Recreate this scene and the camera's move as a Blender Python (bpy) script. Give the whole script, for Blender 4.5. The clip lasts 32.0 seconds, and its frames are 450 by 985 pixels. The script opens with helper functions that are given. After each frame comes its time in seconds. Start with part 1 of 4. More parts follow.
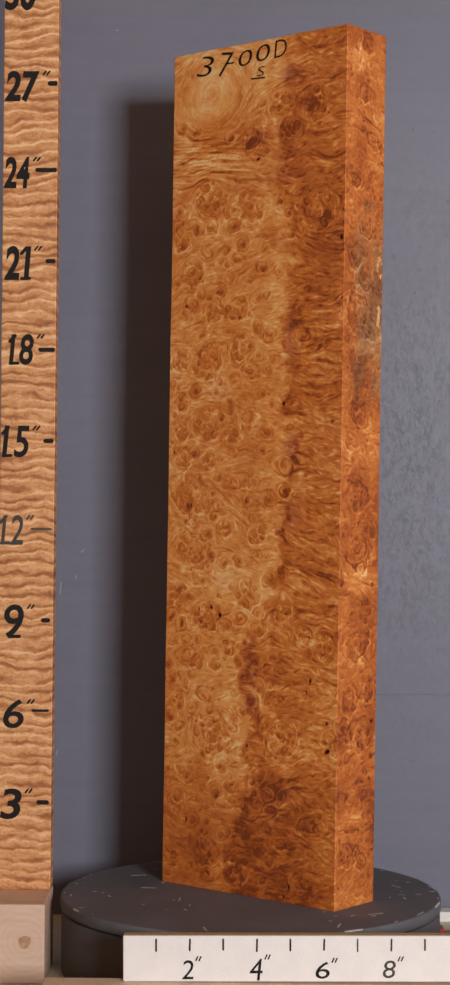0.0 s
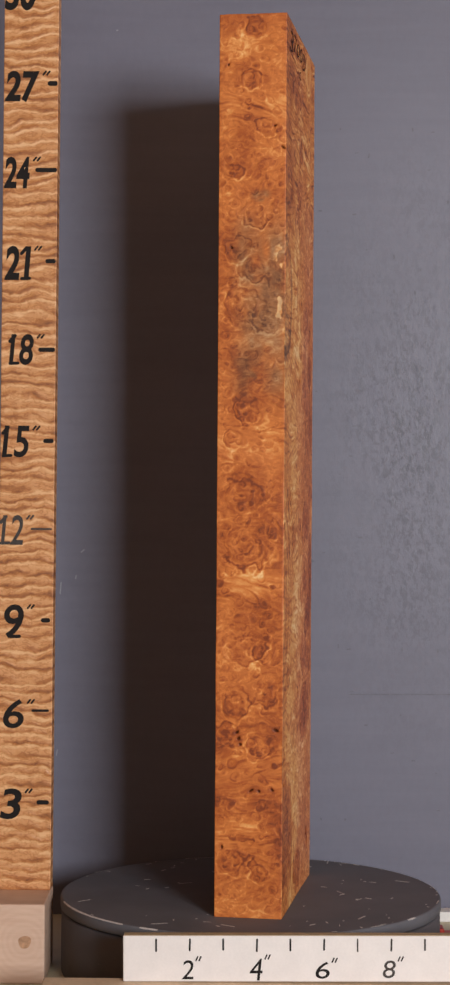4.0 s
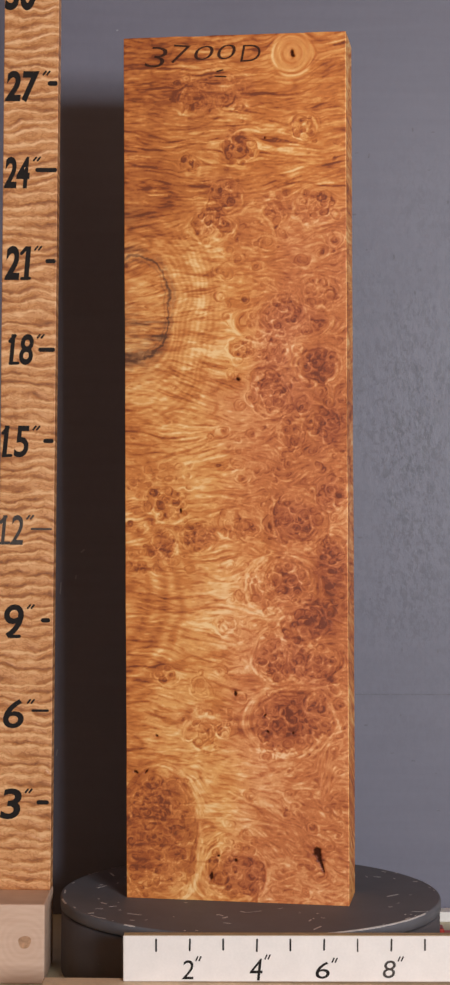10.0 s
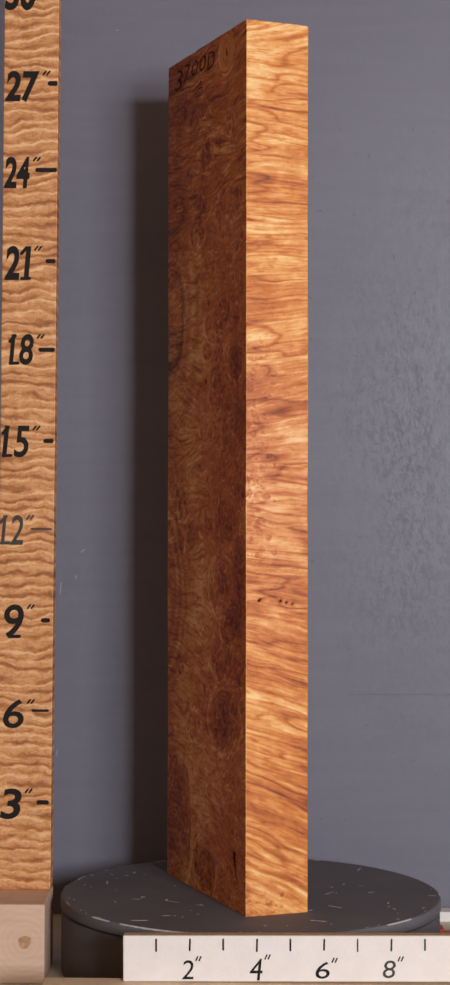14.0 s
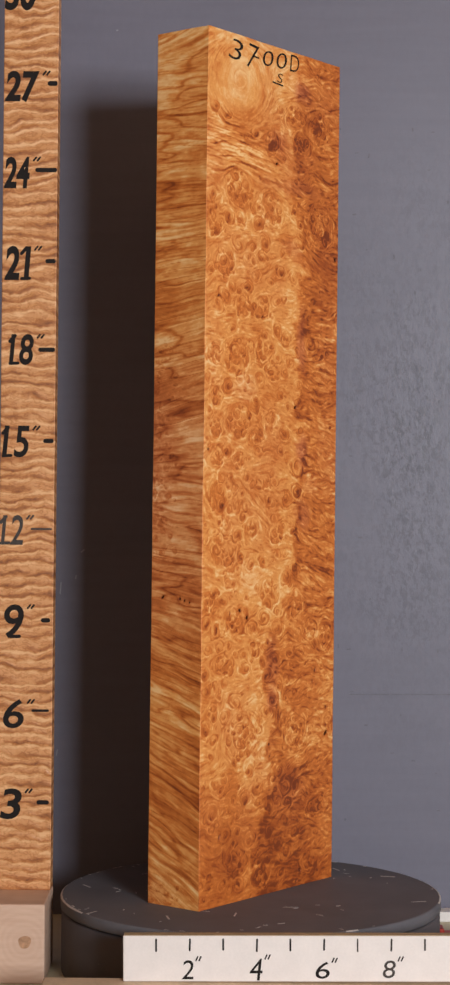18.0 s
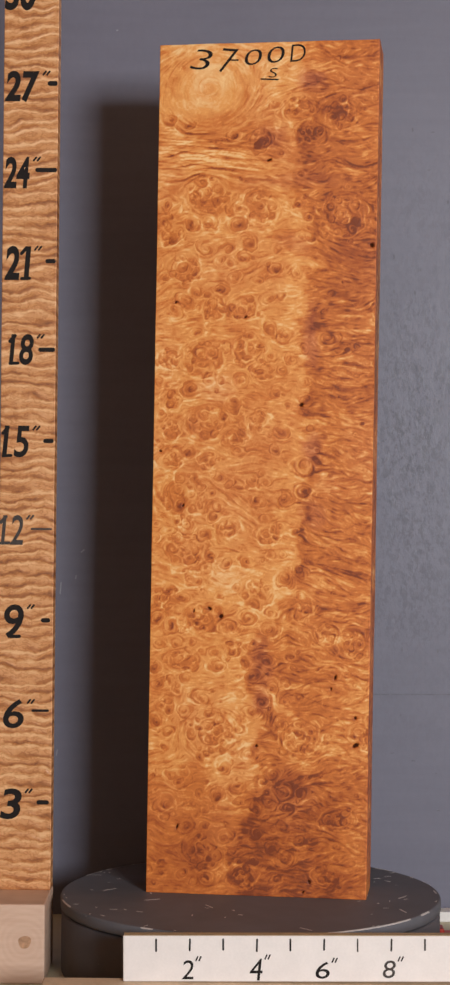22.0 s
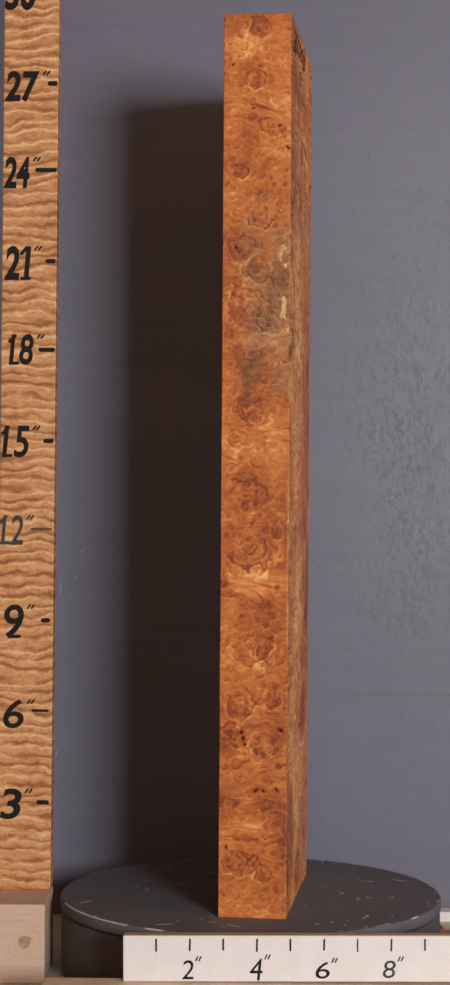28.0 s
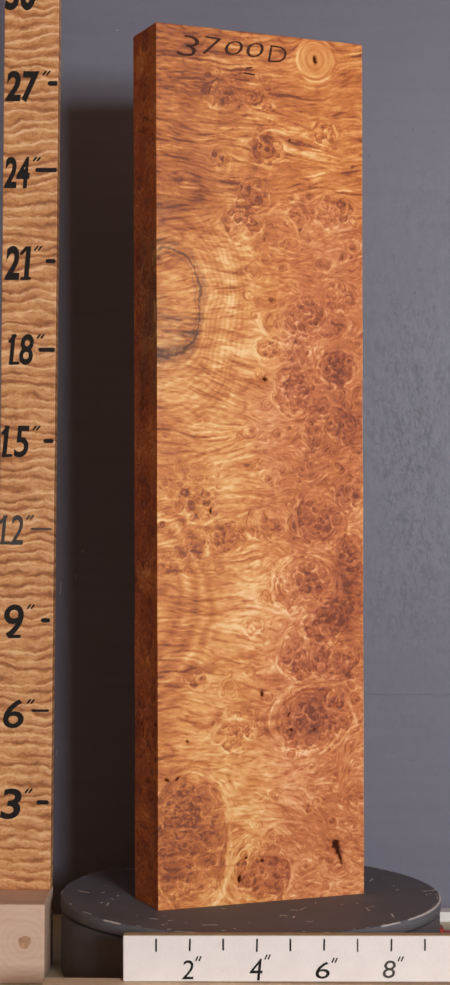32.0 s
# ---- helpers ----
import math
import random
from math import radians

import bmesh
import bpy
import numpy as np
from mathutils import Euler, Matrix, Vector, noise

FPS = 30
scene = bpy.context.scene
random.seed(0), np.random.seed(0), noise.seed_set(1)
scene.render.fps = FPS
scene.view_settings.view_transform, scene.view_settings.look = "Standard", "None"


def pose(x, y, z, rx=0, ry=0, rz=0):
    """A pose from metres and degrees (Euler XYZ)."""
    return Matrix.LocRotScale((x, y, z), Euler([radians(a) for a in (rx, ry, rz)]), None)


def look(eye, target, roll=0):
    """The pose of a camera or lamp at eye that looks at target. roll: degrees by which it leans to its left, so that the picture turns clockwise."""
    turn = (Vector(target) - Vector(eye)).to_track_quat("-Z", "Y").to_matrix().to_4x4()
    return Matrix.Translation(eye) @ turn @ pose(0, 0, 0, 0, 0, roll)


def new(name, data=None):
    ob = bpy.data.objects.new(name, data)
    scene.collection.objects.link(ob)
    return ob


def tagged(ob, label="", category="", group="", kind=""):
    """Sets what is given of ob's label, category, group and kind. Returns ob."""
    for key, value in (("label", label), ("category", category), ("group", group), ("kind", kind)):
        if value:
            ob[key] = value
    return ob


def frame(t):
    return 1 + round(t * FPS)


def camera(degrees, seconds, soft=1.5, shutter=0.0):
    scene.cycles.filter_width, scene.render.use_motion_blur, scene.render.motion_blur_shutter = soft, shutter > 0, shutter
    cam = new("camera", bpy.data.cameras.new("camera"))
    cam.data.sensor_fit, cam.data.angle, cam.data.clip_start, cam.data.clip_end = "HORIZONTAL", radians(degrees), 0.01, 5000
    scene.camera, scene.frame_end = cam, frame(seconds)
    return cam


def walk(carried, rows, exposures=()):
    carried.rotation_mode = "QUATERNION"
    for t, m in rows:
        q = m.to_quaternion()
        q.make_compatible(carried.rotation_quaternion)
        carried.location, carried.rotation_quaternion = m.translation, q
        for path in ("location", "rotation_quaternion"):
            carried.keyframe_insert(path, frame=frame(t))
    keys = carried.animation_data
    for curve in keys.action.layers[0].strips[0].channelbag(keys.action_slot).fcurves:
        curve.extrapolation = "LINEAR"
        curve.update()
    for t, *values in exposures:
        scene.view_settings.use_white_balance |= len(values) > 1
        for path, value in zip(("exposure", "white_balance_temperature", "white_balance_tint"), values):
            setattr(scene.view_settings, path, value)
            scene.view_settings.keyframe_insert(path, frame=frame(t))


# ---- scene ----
# A burl board turns on a small turntable between two measuring sticks, before a grey painted wall.
S = 0.026609            # metres to one plan unit (about one inch); the plan's origin is the middle of the turntable's top
TABLE = -2.37           # height of the bench top, in plan units
WALL = 7.45             # the grey wall's distance behind the turntable's axis

cam = camera(13.643, 32.0, soft=2.7)
EYE = look((0.0, -1.5965, 0.3300), (-0.0238, 0.0, 0.3387), 0.365)
walk(cam, [(0.0, EYE), (32.0, EYE)], [(0.0, 0.0), (25.5, 0.0), (28.0, -0.07), (32.0, -0.07)])

# ---------------------------------------------------------------- light
world = bpy.data.worlds.new("world")
scene.world = world
world.use_nodes = True
wn = world.node_tree.nodes
sky = wn.new("ShaderNodeTexSky")
sky.sky_type, sky.sun_disc = "NISHITA", False
sky.sun_elevation, sky.sun_rotation = radians(35), radians(150)
wn["Background"].inputs["Strength"].default_value = 0.08
world.node_tree.links.new(sky.outputs[0], wn["Background"].inputs["Color"])

WINDOW = (1.12, -2.84, 0.64)          # middle of the window behind and beside the camera
WINDOW_SIZE = (0.60, 0.55)
lamp = bpy.data.lights.new("window_light", "AREA")
lamp.shape, lamp.size, lamp.size_y, lamp.energy, lamp.color = "RECTANGLE", WINDOW_SIZE[0], WINDOW_SIZE[1], 73, (0.945, 0.97, 1.0)
window_light = new("window_light", lamp)
window_light.matrix_world = look(WINDOW, (0.0, 0.0, 0.36))


# ---------------------------------------------------------------- materials
def material(name, rough=0.6):
    m = bpy.data.materials.new(name)
    m.use_nodes = True
    nt = m.node_tree
    return m, nt, nt.nodes["Principled BSDF"]


def node(nt, kind, **sets):
    n = nt.nodes.new("ShaderNode" + kind)
    for k, value in sets.items():
        if k in n.inputs:
            n.inputs[k].default_value = value
    return n


def calc(nt, op, a, b=0.0, c=0.0, clamp=False):
    n = nt.nodes.new("ShaderNodeMath")
    n.operation, n.use_clamp = op, clamp
    for i, q in enumerate((a, b, c)):
        if isinstance(q, (int, float)):
            n.inputs[i].default_value = q
        else:
            nt.links.new(q, n.inputs[i])
    return n.outputs[0]


def ramp(nt, fac, stops):
    n = nt.nodes.new("ShaderNodeValToRGB")
    e = n.color_ramp.elements
    while len(e) < len(stops):
        e.new(0.5)
    for el, (at, col) in zip(e, stops):
        el.position, el.color = at, (*col, 1)
    nt.links.new(fac, n.inputs[0])
    return n.outputs[0]


def blend(nt, fac, a, b):
    n = nt.nodes.new("ShaderNodeMix")
    n.data_type = "RGBA"
    for sock, q in ((n.inputs[0], fac), (n.inputs[6], a), (n.inputs[7], b)):
        if isinstance(q, tuple):
            sock.default_value = (*q, 1)
        elif isinstance(q, (int, float)):
            sock.default_value = q
        else:
            nt.links.new(q, sock)
    return n.outputs[2]


def coords(nt, scale=(1, 1, 1), turn=(0, 0, 0)):
    tc = nt.nodes.new("ShaderNodeTexCoord")
    mp = nt.nodes.new("ShaderNodeMapping")
    mp.inputs["Scale"].default_value, mp.inputs["Rotation"].default_value = scale, turn
    nt.links.new(tc.outputs["Object"], mp.inputs[0])
    return mp.outputs[0]


def grain(nt, vec, scale, detail=4.0, rough=0.55, distortion=0.0):
    n = node(nt, "TexNoise", Scale=scale, Detail=detail, Roughness=rough, Distortion=distortion)
    nt.links.new(vec, n.inputs["Vector"])
    return n.outputs["Fac"]


def bump(nt, bsdf, height, strength, distance):
    b = node(nt, "Bump", Strength=strength, Distance=distance)
    nt.links.new(height, b.inputs["Height"])
    nt.links.new(b.outputs[0], bsdf.inputs["Normal"])


def gloss(nt, bsdf, value, level=0.5):
    bsdf.inputs["Specular IOR Level"].default_value = level
    if isinstance(value, (int, float)):
        bsdf.inputs["Roughness"].default_value = value
    else:
        nt.links.new(value, bsdf.inputs["Roughness"])


def attribute(nt, name):
    n = nt.nodes.new("ShaderNodeAttribute")
    n.attribute_name = name
    return n.outputs["Fac"]


def burl_material():
    """Sanded, oiled burl: combed fibres and eyes from the figure's fields, fine pores, smoke-grey bark pockets."""
    m, nt, bsdf = material("burl_wood")
    vec = coords(nt)
    tone, crumb, fibre = attribute(nt, "tone"), attribute(nt, "crumb"), attribute(nt, "fibre")
    pit, smoke = attribute(nt, "pit"), attribute(nt, "smoke")
    patchy = calc(nt, "MULTIPLY_ADD", grain(nt, vec, 38, 4, 0.6, 0.8), 0.16, -0.08)
    wisp = grain(nt, vec, 150, 3, 0.55, 1.7)
    vein = calc(nt, "SUBTRACT", 1.0, calc(nt, "MULTIPLY", calc(nt, "ABSOLUTE", calc(nt, "SUBTRACT", wisp, 0.5)), 16.0), clamp=True)
    pore = calc(nt, "MULTIPLY_ADD", grain(nt, coords(nt, (1, 1, 0.6)), 420, 3, 0.7), 0.10, -0.05)
    fac = calc(nt, "ADD", tone, patchy)
    fac = calc(nt, "ADD", fac, calc(nt, "MULTIPLY", calc(nt, "ADD", calc(nt, "MULTIPLY_ADD", wisp, 0.80, -0.42), calc(nt, "MULTIPLY", vein, 0.10)), calc(nt, "MULTIPLY_ADD", crumb, 0.70, 0.10)))
    fac = calc(nt, "ADD", fac, pore, clamp=True)
    gold = ramp(nt, fac, ((0.0, (0.93, 0.565, 0.230)), (0.20, (0.83, 0.345, 0.082)), (0.44, (0.66, 0.188, 0.030)), (0.75, (0.43, 0.094, 0.012)), (1.0, (0.22, 0.042, 0.008))))
    rose = ramp(nt, fac, ((0.0, (0.91, 0.550, 0.320)), (0.20, (0.77, 0.340, 0.145)), (0.44, (0.58, 0.178, 0.060)), (0.75, (0.36, 0.082, 0.025)), (1.0, (0.18, 0.036, 0.013))))
    honey = ramp(nt, fac, ((0.0, (0.90, 0.600, 0.285)), (0.20, (0.77, 0.385, 0.124)), (0.44, (0.59, 0.205, 0.048)), (0.75, (0.37, 0.096, 0.018)), (1.0, (0.19, 0.042, 0.010))))
    colour = blend(nt, attribute(nt, "rose"), blend(nt, attribute(nt, "honey"), gold, honey), rose)
    grey = ramp(nt, calc(nt, "MULTIPLY_ADD", grain(nt, coords(nt, (1, 1, 3)), 120, 4, 0.65), 0.5, calc(nt, "MULTIPLY", fac, 0.7)), ((0.30, (0.47, 0.27, 0.135)), (0.6, (0.28, 0.125, 0.050)), (0.85, (0.10, 0.040, 0.017))))
    colour = blend(nt, smoke, colour, grey)
    colour = blend(nt, pit, colour, (0.050, 0.014, 0.007))
    nt.links.new(colour, bsdf.inputs["Base Color"])
    gloss(nt, bsdf, calc(nt, "MULTIPLY_ADD", grain(nt, vec, 60, 3), 0.2, 0.44))
    bsdf.inputs["Diffuse Roughness"].default_value = 0.0
    nt.links.new(calc(nt, "MULTIPLY_ADD", pit, -0.42, 0.42, clamp=True), bsdf.inputs["Specular IOR Level"])
    bump(nt, bsdf, calc(nt, "MULTIPLY_ADD", fibre, 0.25, calc(nt, "MULTIPLY", wisp, 0.5)), 0.4, 0.0005)
    return m


def grey_wall_material():
    """Brushed grey paint, rubbed and pitted in one broad patch beside the turntable."""
    m, nt, bsdf = material("grey_wall_paint")
    vec = coords(nt)
    cloud = grain(nt, vec, 5, 5, 0.6)
    fleck = grain(nt, coords(nt, (1, 1, 0.55)), 190, 4, 0.7)
    brush = grain(nt, coords(nt, (0.10, 1, 1.2)), 75, 4, 0.6, 0.2)
    scuff = grain(nt, coords(nt, (1, 1, 0.6)), 240, 4, 0.7, 0.5)
    place = nt.nodes.new("ShaderNodeMapping")
    place.vector_type = "TEXTURE"
    place.inputs["Location"].default_value = (5.6 * S, WALL * S, 14.5 * S)
    place.inputs["Scale"].default_value = (3.4 * S, 1.0, 10.5 * S)
    nt.links.new(nt.nodes.new("ShaderNodeTexCoord").outputs["Object"], place.inputs[0])
    far = nt.nodes.new("ShaderNodeVectorMath")
    far.operation = "LENGTH"
    nt.links.new(place.outputs[0], far.inputs[0])
    rubbed = calc(nt, "MULTIPLY", calc(nt, "SUBTRACT", 1.15, far.outputs["Value"], clamp=True), calc(nt, "MULTIPLY_ADD", grain(nt, vec, 18, 4, 0.6), 3.0, -0.7, clamp=True))
    fac = calc(nt, "ADD", calc(nt, "MULTIPLY_ADD", cloud, 0.5, -0.06), calc(nt, "MULTIPLY", fleck, 0.25))
    fac = calc(nt, "ADD", fac, calc(nt, "MULTIPLY", brush, 0.32))
    dark = calc(nt, "MULTIPLY", calc(nt, "MULTIPLY_ADD", scuff, 9.0, -4.2, clamp=True), rubbed)
    colour = ramp(nt, fac, ((0.2, (0.116, 0.115, 0.155)), (0.5, (0.143, 0.141, 0.188)), (0.8, (0.172, 0.169, 0.219))))
    colour = blend(nt, calc(nt, "MULTIPLY", dark, 0.72), colour, (0.070, 0.070, 0.092))
    nt.links.new(colour, bsdf.inputs["Base Color"])
    gloss(nt, bsdf, calc(nt, "MULTIPLY_ADD", fleck, 0.2, 0.38), 0.48)
    relief = calc(nt, "ADD", calc(nt, "MULTIPLY", brush, 0.5), calc(nt, "MULTIPLY", fleck, calc(nt, "MULTIPLY_ADD", rubbed, 1.4, 0.25)))
    bump(nt, bsdf, relief, 0.22, 0.0009)
    return m


def turntable_material(name, col, seed):
    m, nt, bsdf = material(name)
    vec = coords(nt)
    cloud = grain(nt, vec, 14, 5, 0.65)
    scrape = grain(nt, coords(nt, (0.25, 1, 1), (0, 0, 0.6 + seed)), 160, 3, 0.6, 0.4)
    speck = grain(nt, vec, 330, 2, 0.5)
    colour = ramp(nt, cloud, ((0.3, tuple(c * 0.82 for c in col)), (0.7, tuple(c * 1.2 for c in col))))
    worn = calc(nt, "MAXIMUM", calc(nt, "MULTIPLY_ADD", scrape, 14, -10.2, clamp=True), calc(nt, "MULTIPLY_ADD", speck, 16, -12.2, clamp=True))
    colour = blend(nt, calc(nt, "MULTIPLY", worn, 0.5), colour, (0.42, 0.38, 0.36))
    nt.links.new(colour, bsdf.inputs["Base Color"])
    gloss(nt, bsdf, calc(nt, "MULTIPLY_ADD", cloud, 0.25, 0.52), 0.22)
    bump(nt, bsdf, grain(nt, vec, 260, 3), 0.15, 0.0005)
    return m


def curly_stick_material():
    """Curly maple: pale wavy bands across the stick, painted glints among them, with fine brown lines."""
    m, nt, bsdf = material("curly_wood")
    warp = grain(nt, coords(nt, (1, 1, 1)), 22, 4, 0.55)
    tc = nt.nodes.new("ShaderNodeTexCoord")
    sep = nt.nodes.new("ShaderNodeSeparateXYZ")
    nt.links.new(tc.outputs["Object"], sep.inputs[0])
    lay = nt.nodes.new("ShaderNodeCombineXYZ")
    nt.links.new(calc(nt, "MULTIPLY", sep.outputs["X"], 40.0), lay.inputs[0])
    ph = calc(nt, "ADD", calc(nt, "MULTIPLY", sep.outputs["Z"], 112.0), calc(nt, "MULTIPLY", warp, 2.4))
    nt.links.new(ph, lay.inputs[1])
    ph = calc(nt, "ADD", ph, calc(nt, "MULTIPLY", grain(nt, lay.outputs[0], 0.45, 3, 0.55), 2.2))
    wave = calc(nt, "MULTIPLY_ADD", calc(nt, "SINE", calc(nt, "MULTIPLY", ph, 6.2832)), 0.5, 0.5)
    after = calc(nt, "MULTIPLY_ADD", calc(nt, "SINE", calc(nt, "MULTIPLY_ADD", ph, 6.2832, 2.2)), 0.5, 0.5)
    some = grain(nt, lay.outputs[0], 0.7, 3, 0.55)
    dark = calc(nt, "MULTIPLY", calc(nt, "POWER", wave, 3.0), calc(nt, "MULTIPLY_ADD", some, 5.0, -1.9, clamp=True))
    # pale figure, and the sheen's glints put into the same colour
    pale = calc(nt, "MULTIPLY", calc(nt, "POWER", after, 6.0), calc(nt, "MULTIPLY_ADD", some, -4.0, 2.6, clamp=True))
    fine = grain(nt, lay.outputs[0], 2.2, 3, 0.6, 0.3)
    thread = calc(nt, "SUBTRACT", 1.0, calc(nt, "MULTIPLY", calc(nt, "ABSOLUTE", calc(nt, "SUBTRACT", fine, 0.5)), 18.0), clamp=True)
    fibre = grain(nt, coords(nt, (6, 6, 0.5)), 90, 4, 0.65)
    fac = calc(nt, "ADD", calc(nt, "MULTIPLY_ADD", dark, 0.50, 0.27), calc(nt, "MULTIPLY", pale, -0.42))
    fac = calc(nt, "ADD", fac, calc(nt, "MULTIPLY", thread, 0.22))
    fac = calc(nt, "ADD", fac, calc(nt, "MULTIPLY_ADD", fibre, 0.22, -0.12), clamp=True)
    colour = ramp(nt, fac, ((0.0, (0.80, 0.46, 0.225)), (0.28, (0.62, 0.290, 0.112)), (0.55, (0.43, 0.160, 0.046)), (1.0, (0.20, 0.062, 0.020))))
    nt.links.new(colour, bsdf.inputs["Base Color"])
    gloss(nt, bsdf, 0.45, 0.5)
    bump(nt, bsdf, wave, 0.5, 0.0008)
    return m


def pine_material():
    m, nt, bsdf = material("pine_end")
    tc = nt.nodes.new("ShaderNodeTexCoord")
    mp = nt.nodes.new("ShaderNodeMapping")
    mp.inputs["Location"].default_value = (-0.0083, 0.0, -0.0340)
    nt.links.new(tc.outputs["Object"], mp.inputs[0])
    w = node(nt, "TexWave", Scale=60.0, Distortion=1.6, Detail=2.0)
    w.wave_type, w.rings_direction = "RINGS", "Y"
    nt.links.new(mp.outputs[0], w.inputs["Vector"])
    vm = nt.nodes.new("ShaderNodeVectorMath")
    vm.operation = "LENGTH"
    flat = nt.nodes.new("ShaderNodeVectorMath")
    flat.operation = "MULTIPLY"
    flat.inputs[1].default_value = (1, 0, 1)
    nt.links.new(mp.outputs[0], flat.inputs[0])
    nt.links.new(flat.outputs[0], vm.inputs[0])
    knot = calc(nt, "MULTIPLY_ADD", vm.outputs["Value"], -170.0, 1.05, clamp=True)
    fac = calc(nt, "ADD", calc(nt, "MULTIPLY", w.outputs["Fac"], 0.05), calc(nt, "MULTIPLY", grain(nt, coords(nt, (0.6, 1, 5)), 60, 4), 0.42))
    fac = calc(nt, "ADD", fac, calc(nt, "MULTIPLY", knot, 0.35), clamp=True)
    colour = ramp(nt, fac, ((0.1, (0.68, 0.48, 0.36)), (0.45, (0.55, 0.35, 0.25)), (0.75, (0.33, 0.155, 0.085)), (1.0, (0.13, 0.05, 0.025))))
    nt.links.new(colour, bsdf.inputs["Base Color"])
    gloss(nt, bsdf, 0.6, 0.35)
    bump(nt, bsdf, w.outputs["Fac"], 0.2, 0.0004)
    return m


def plain_material(name, col, rough=0.6, scale=30, spread=0.12, level=0.4):
    m, nt, bsdf = material(name)
    n = calc(nt, "ADD", calc(nt, "MULTIPLY", grain(nt, coords(nt), scale, 5, 0.6), 0.6), calc(nt, "MULTIPLY", grain(nt, coords(nt), scale * 9, 3, 0.6), 0.4))
    nt.links.new(ramp(nt, n, ((0.3, tuple(c * (1 - spread) for c in col)), (0.7, tuple(min(1, c * (1 + spread)) for c in col)))), bsdf.inputs["Base Color"])
    gloss(nt, bsdf, rough, level)
    bump(nt, bsdf, n, 0.15, 0.0006)
    return m


BURL = burl_material()
GREY = grey_wall_material()
DISC = turntable_material("turntable_paint", (0.128, 0.124, 0.138), 0.0)
DRUM = turntable_material("turntable_side_paint", (0.105, 0.095, 0.103), 1.1)
CURLY = curly_stick_material()
PINE = pine_material()
INK = plain_material("black_marker_ink", (0.016, 0.013, 0.012), 0.6, 200, 0.3, 0.12)
FADED_INK = plain_material("faded_marker_ink", (0.060, 0.050, 0.045), 0.6, 200, 0.4, 0.2)
PEN = plain_material("brown_pen_ink", (0.055, 0.022, 0.014), 0.6, 260, 0.5, 0.1)
WHITE = plain_material("white_stick_paint", (0.79, 0.735, 0.705), 0.5, 60, 0.06)
RAW_EDGE = plain_material("bare_wood_edge", (0.42, 0.31, 0.18), 0.7, 120, 0.25)
BENCH = plain_material("bench_paint", (0.62, 0.57, 0.41), 0.55, 25, 0.12)
LEDGE = plain_material("ledge_wood", (0.72, 0.55, 0.38), 0.6, 40, 0.15)
SCRATCH = plain_material("bare_scratch", (0.54, 0.50, 0.48), 0.6, 300, 0.3)
SCUFF = plain_material("dark_wall_scuff", (0.118, 0.118, 0.145), 0.55, 90, 0.3)
NICK = plain_material("pale_wall_nick", (0.26, 0.26, 0.29), 0.55, 90, 0.2)
KNOT = plain_material("knot_wood", (0.43, 0.24, 0.135), 0.6, 260, 0.65)
RED = plain_material("red_paint", (0.40, 0.03, 0.02), 0.4, 60, 0.15)
PALE = plain_material("white_board_paint", (0.78, 0.76, 0.74), 0.5, 40, 0.05)
# plain surface for unseen walls that only bounce the lamp's light
ROOM = plain_material("room_plaster", (0.58, 0.50, 0.42), 0.8, 6, 0.06)
# unseen west wall and ceiling, coloured warm to give the board's turned-away faces fill
WARM_BOUNCE = plain_material("warm_bounce_surface", (0.48, 0.270, 0.135), 0.8, 6, 0.08)
FLOOR = plain_material("room_floor", (0.16, 0.135, 0.115), 0.7, 8, 0.12)


# ---------------------------------------------------------------- building helpers
def part(name, bm, mat, parent=None, label="", at=None):
    me = bpy.data.meshes.new(name)
    bm.to_mesh(me)
    bm.free()
    me.materials.append(mat)
    ob = new(name, me)
    if at is not None:
        ob.matrix_basis = at
    if parent is not None:
        ob.parent = parent
    return tagged(ob, label=label)


def box(x0, y0, z0, x1, y1, z1, bevel=0.0, segments=2):
    """A box between two corners, in plan units, with worn edges."""
    bm = bmesh.new()
    bmesh.ops.create_cube(bm, size=1.0)
    for w in bm.verts:
        w.co = Vector(((x0 + x1) / 2 + w.co.x * (x1 - x0), (y0 + y1) / 2 + w.co.y * (y1 - y0), (z0 + z1) / 2 + w.co.z * (z1 - z0))) * S
    if bevel:
        bmesh.ops.bevel(bm, geom=bm.edges[:], offset=bevel * S, segments=segments, affect="EDGES", profile=0.5)
    return bm


def spun(profile, steps=96):
    """A turned solid from (radius, height) pairs in plan units."""
    bm = bmesh.new()
    rings = []
    for r, z in profile:
        rings.append([bm.verts.new((r * S * math.cos(2 * math.pi * i / steps), r * S * math.sin(2 * math.pi * i / steps), z * S)) for i in range(steps)])
    for a, b in zip(rings, rings[1:]):
        for i in range(steps):
            f = bm.faces.new((a[i], a[(i + 1) % steps], b[(i + 1) % steps], b[i]))
            f.smooth = True
    bm.faces.new(rings[-1])
    bm.faces.new(rings[0][::-1])
    return bm


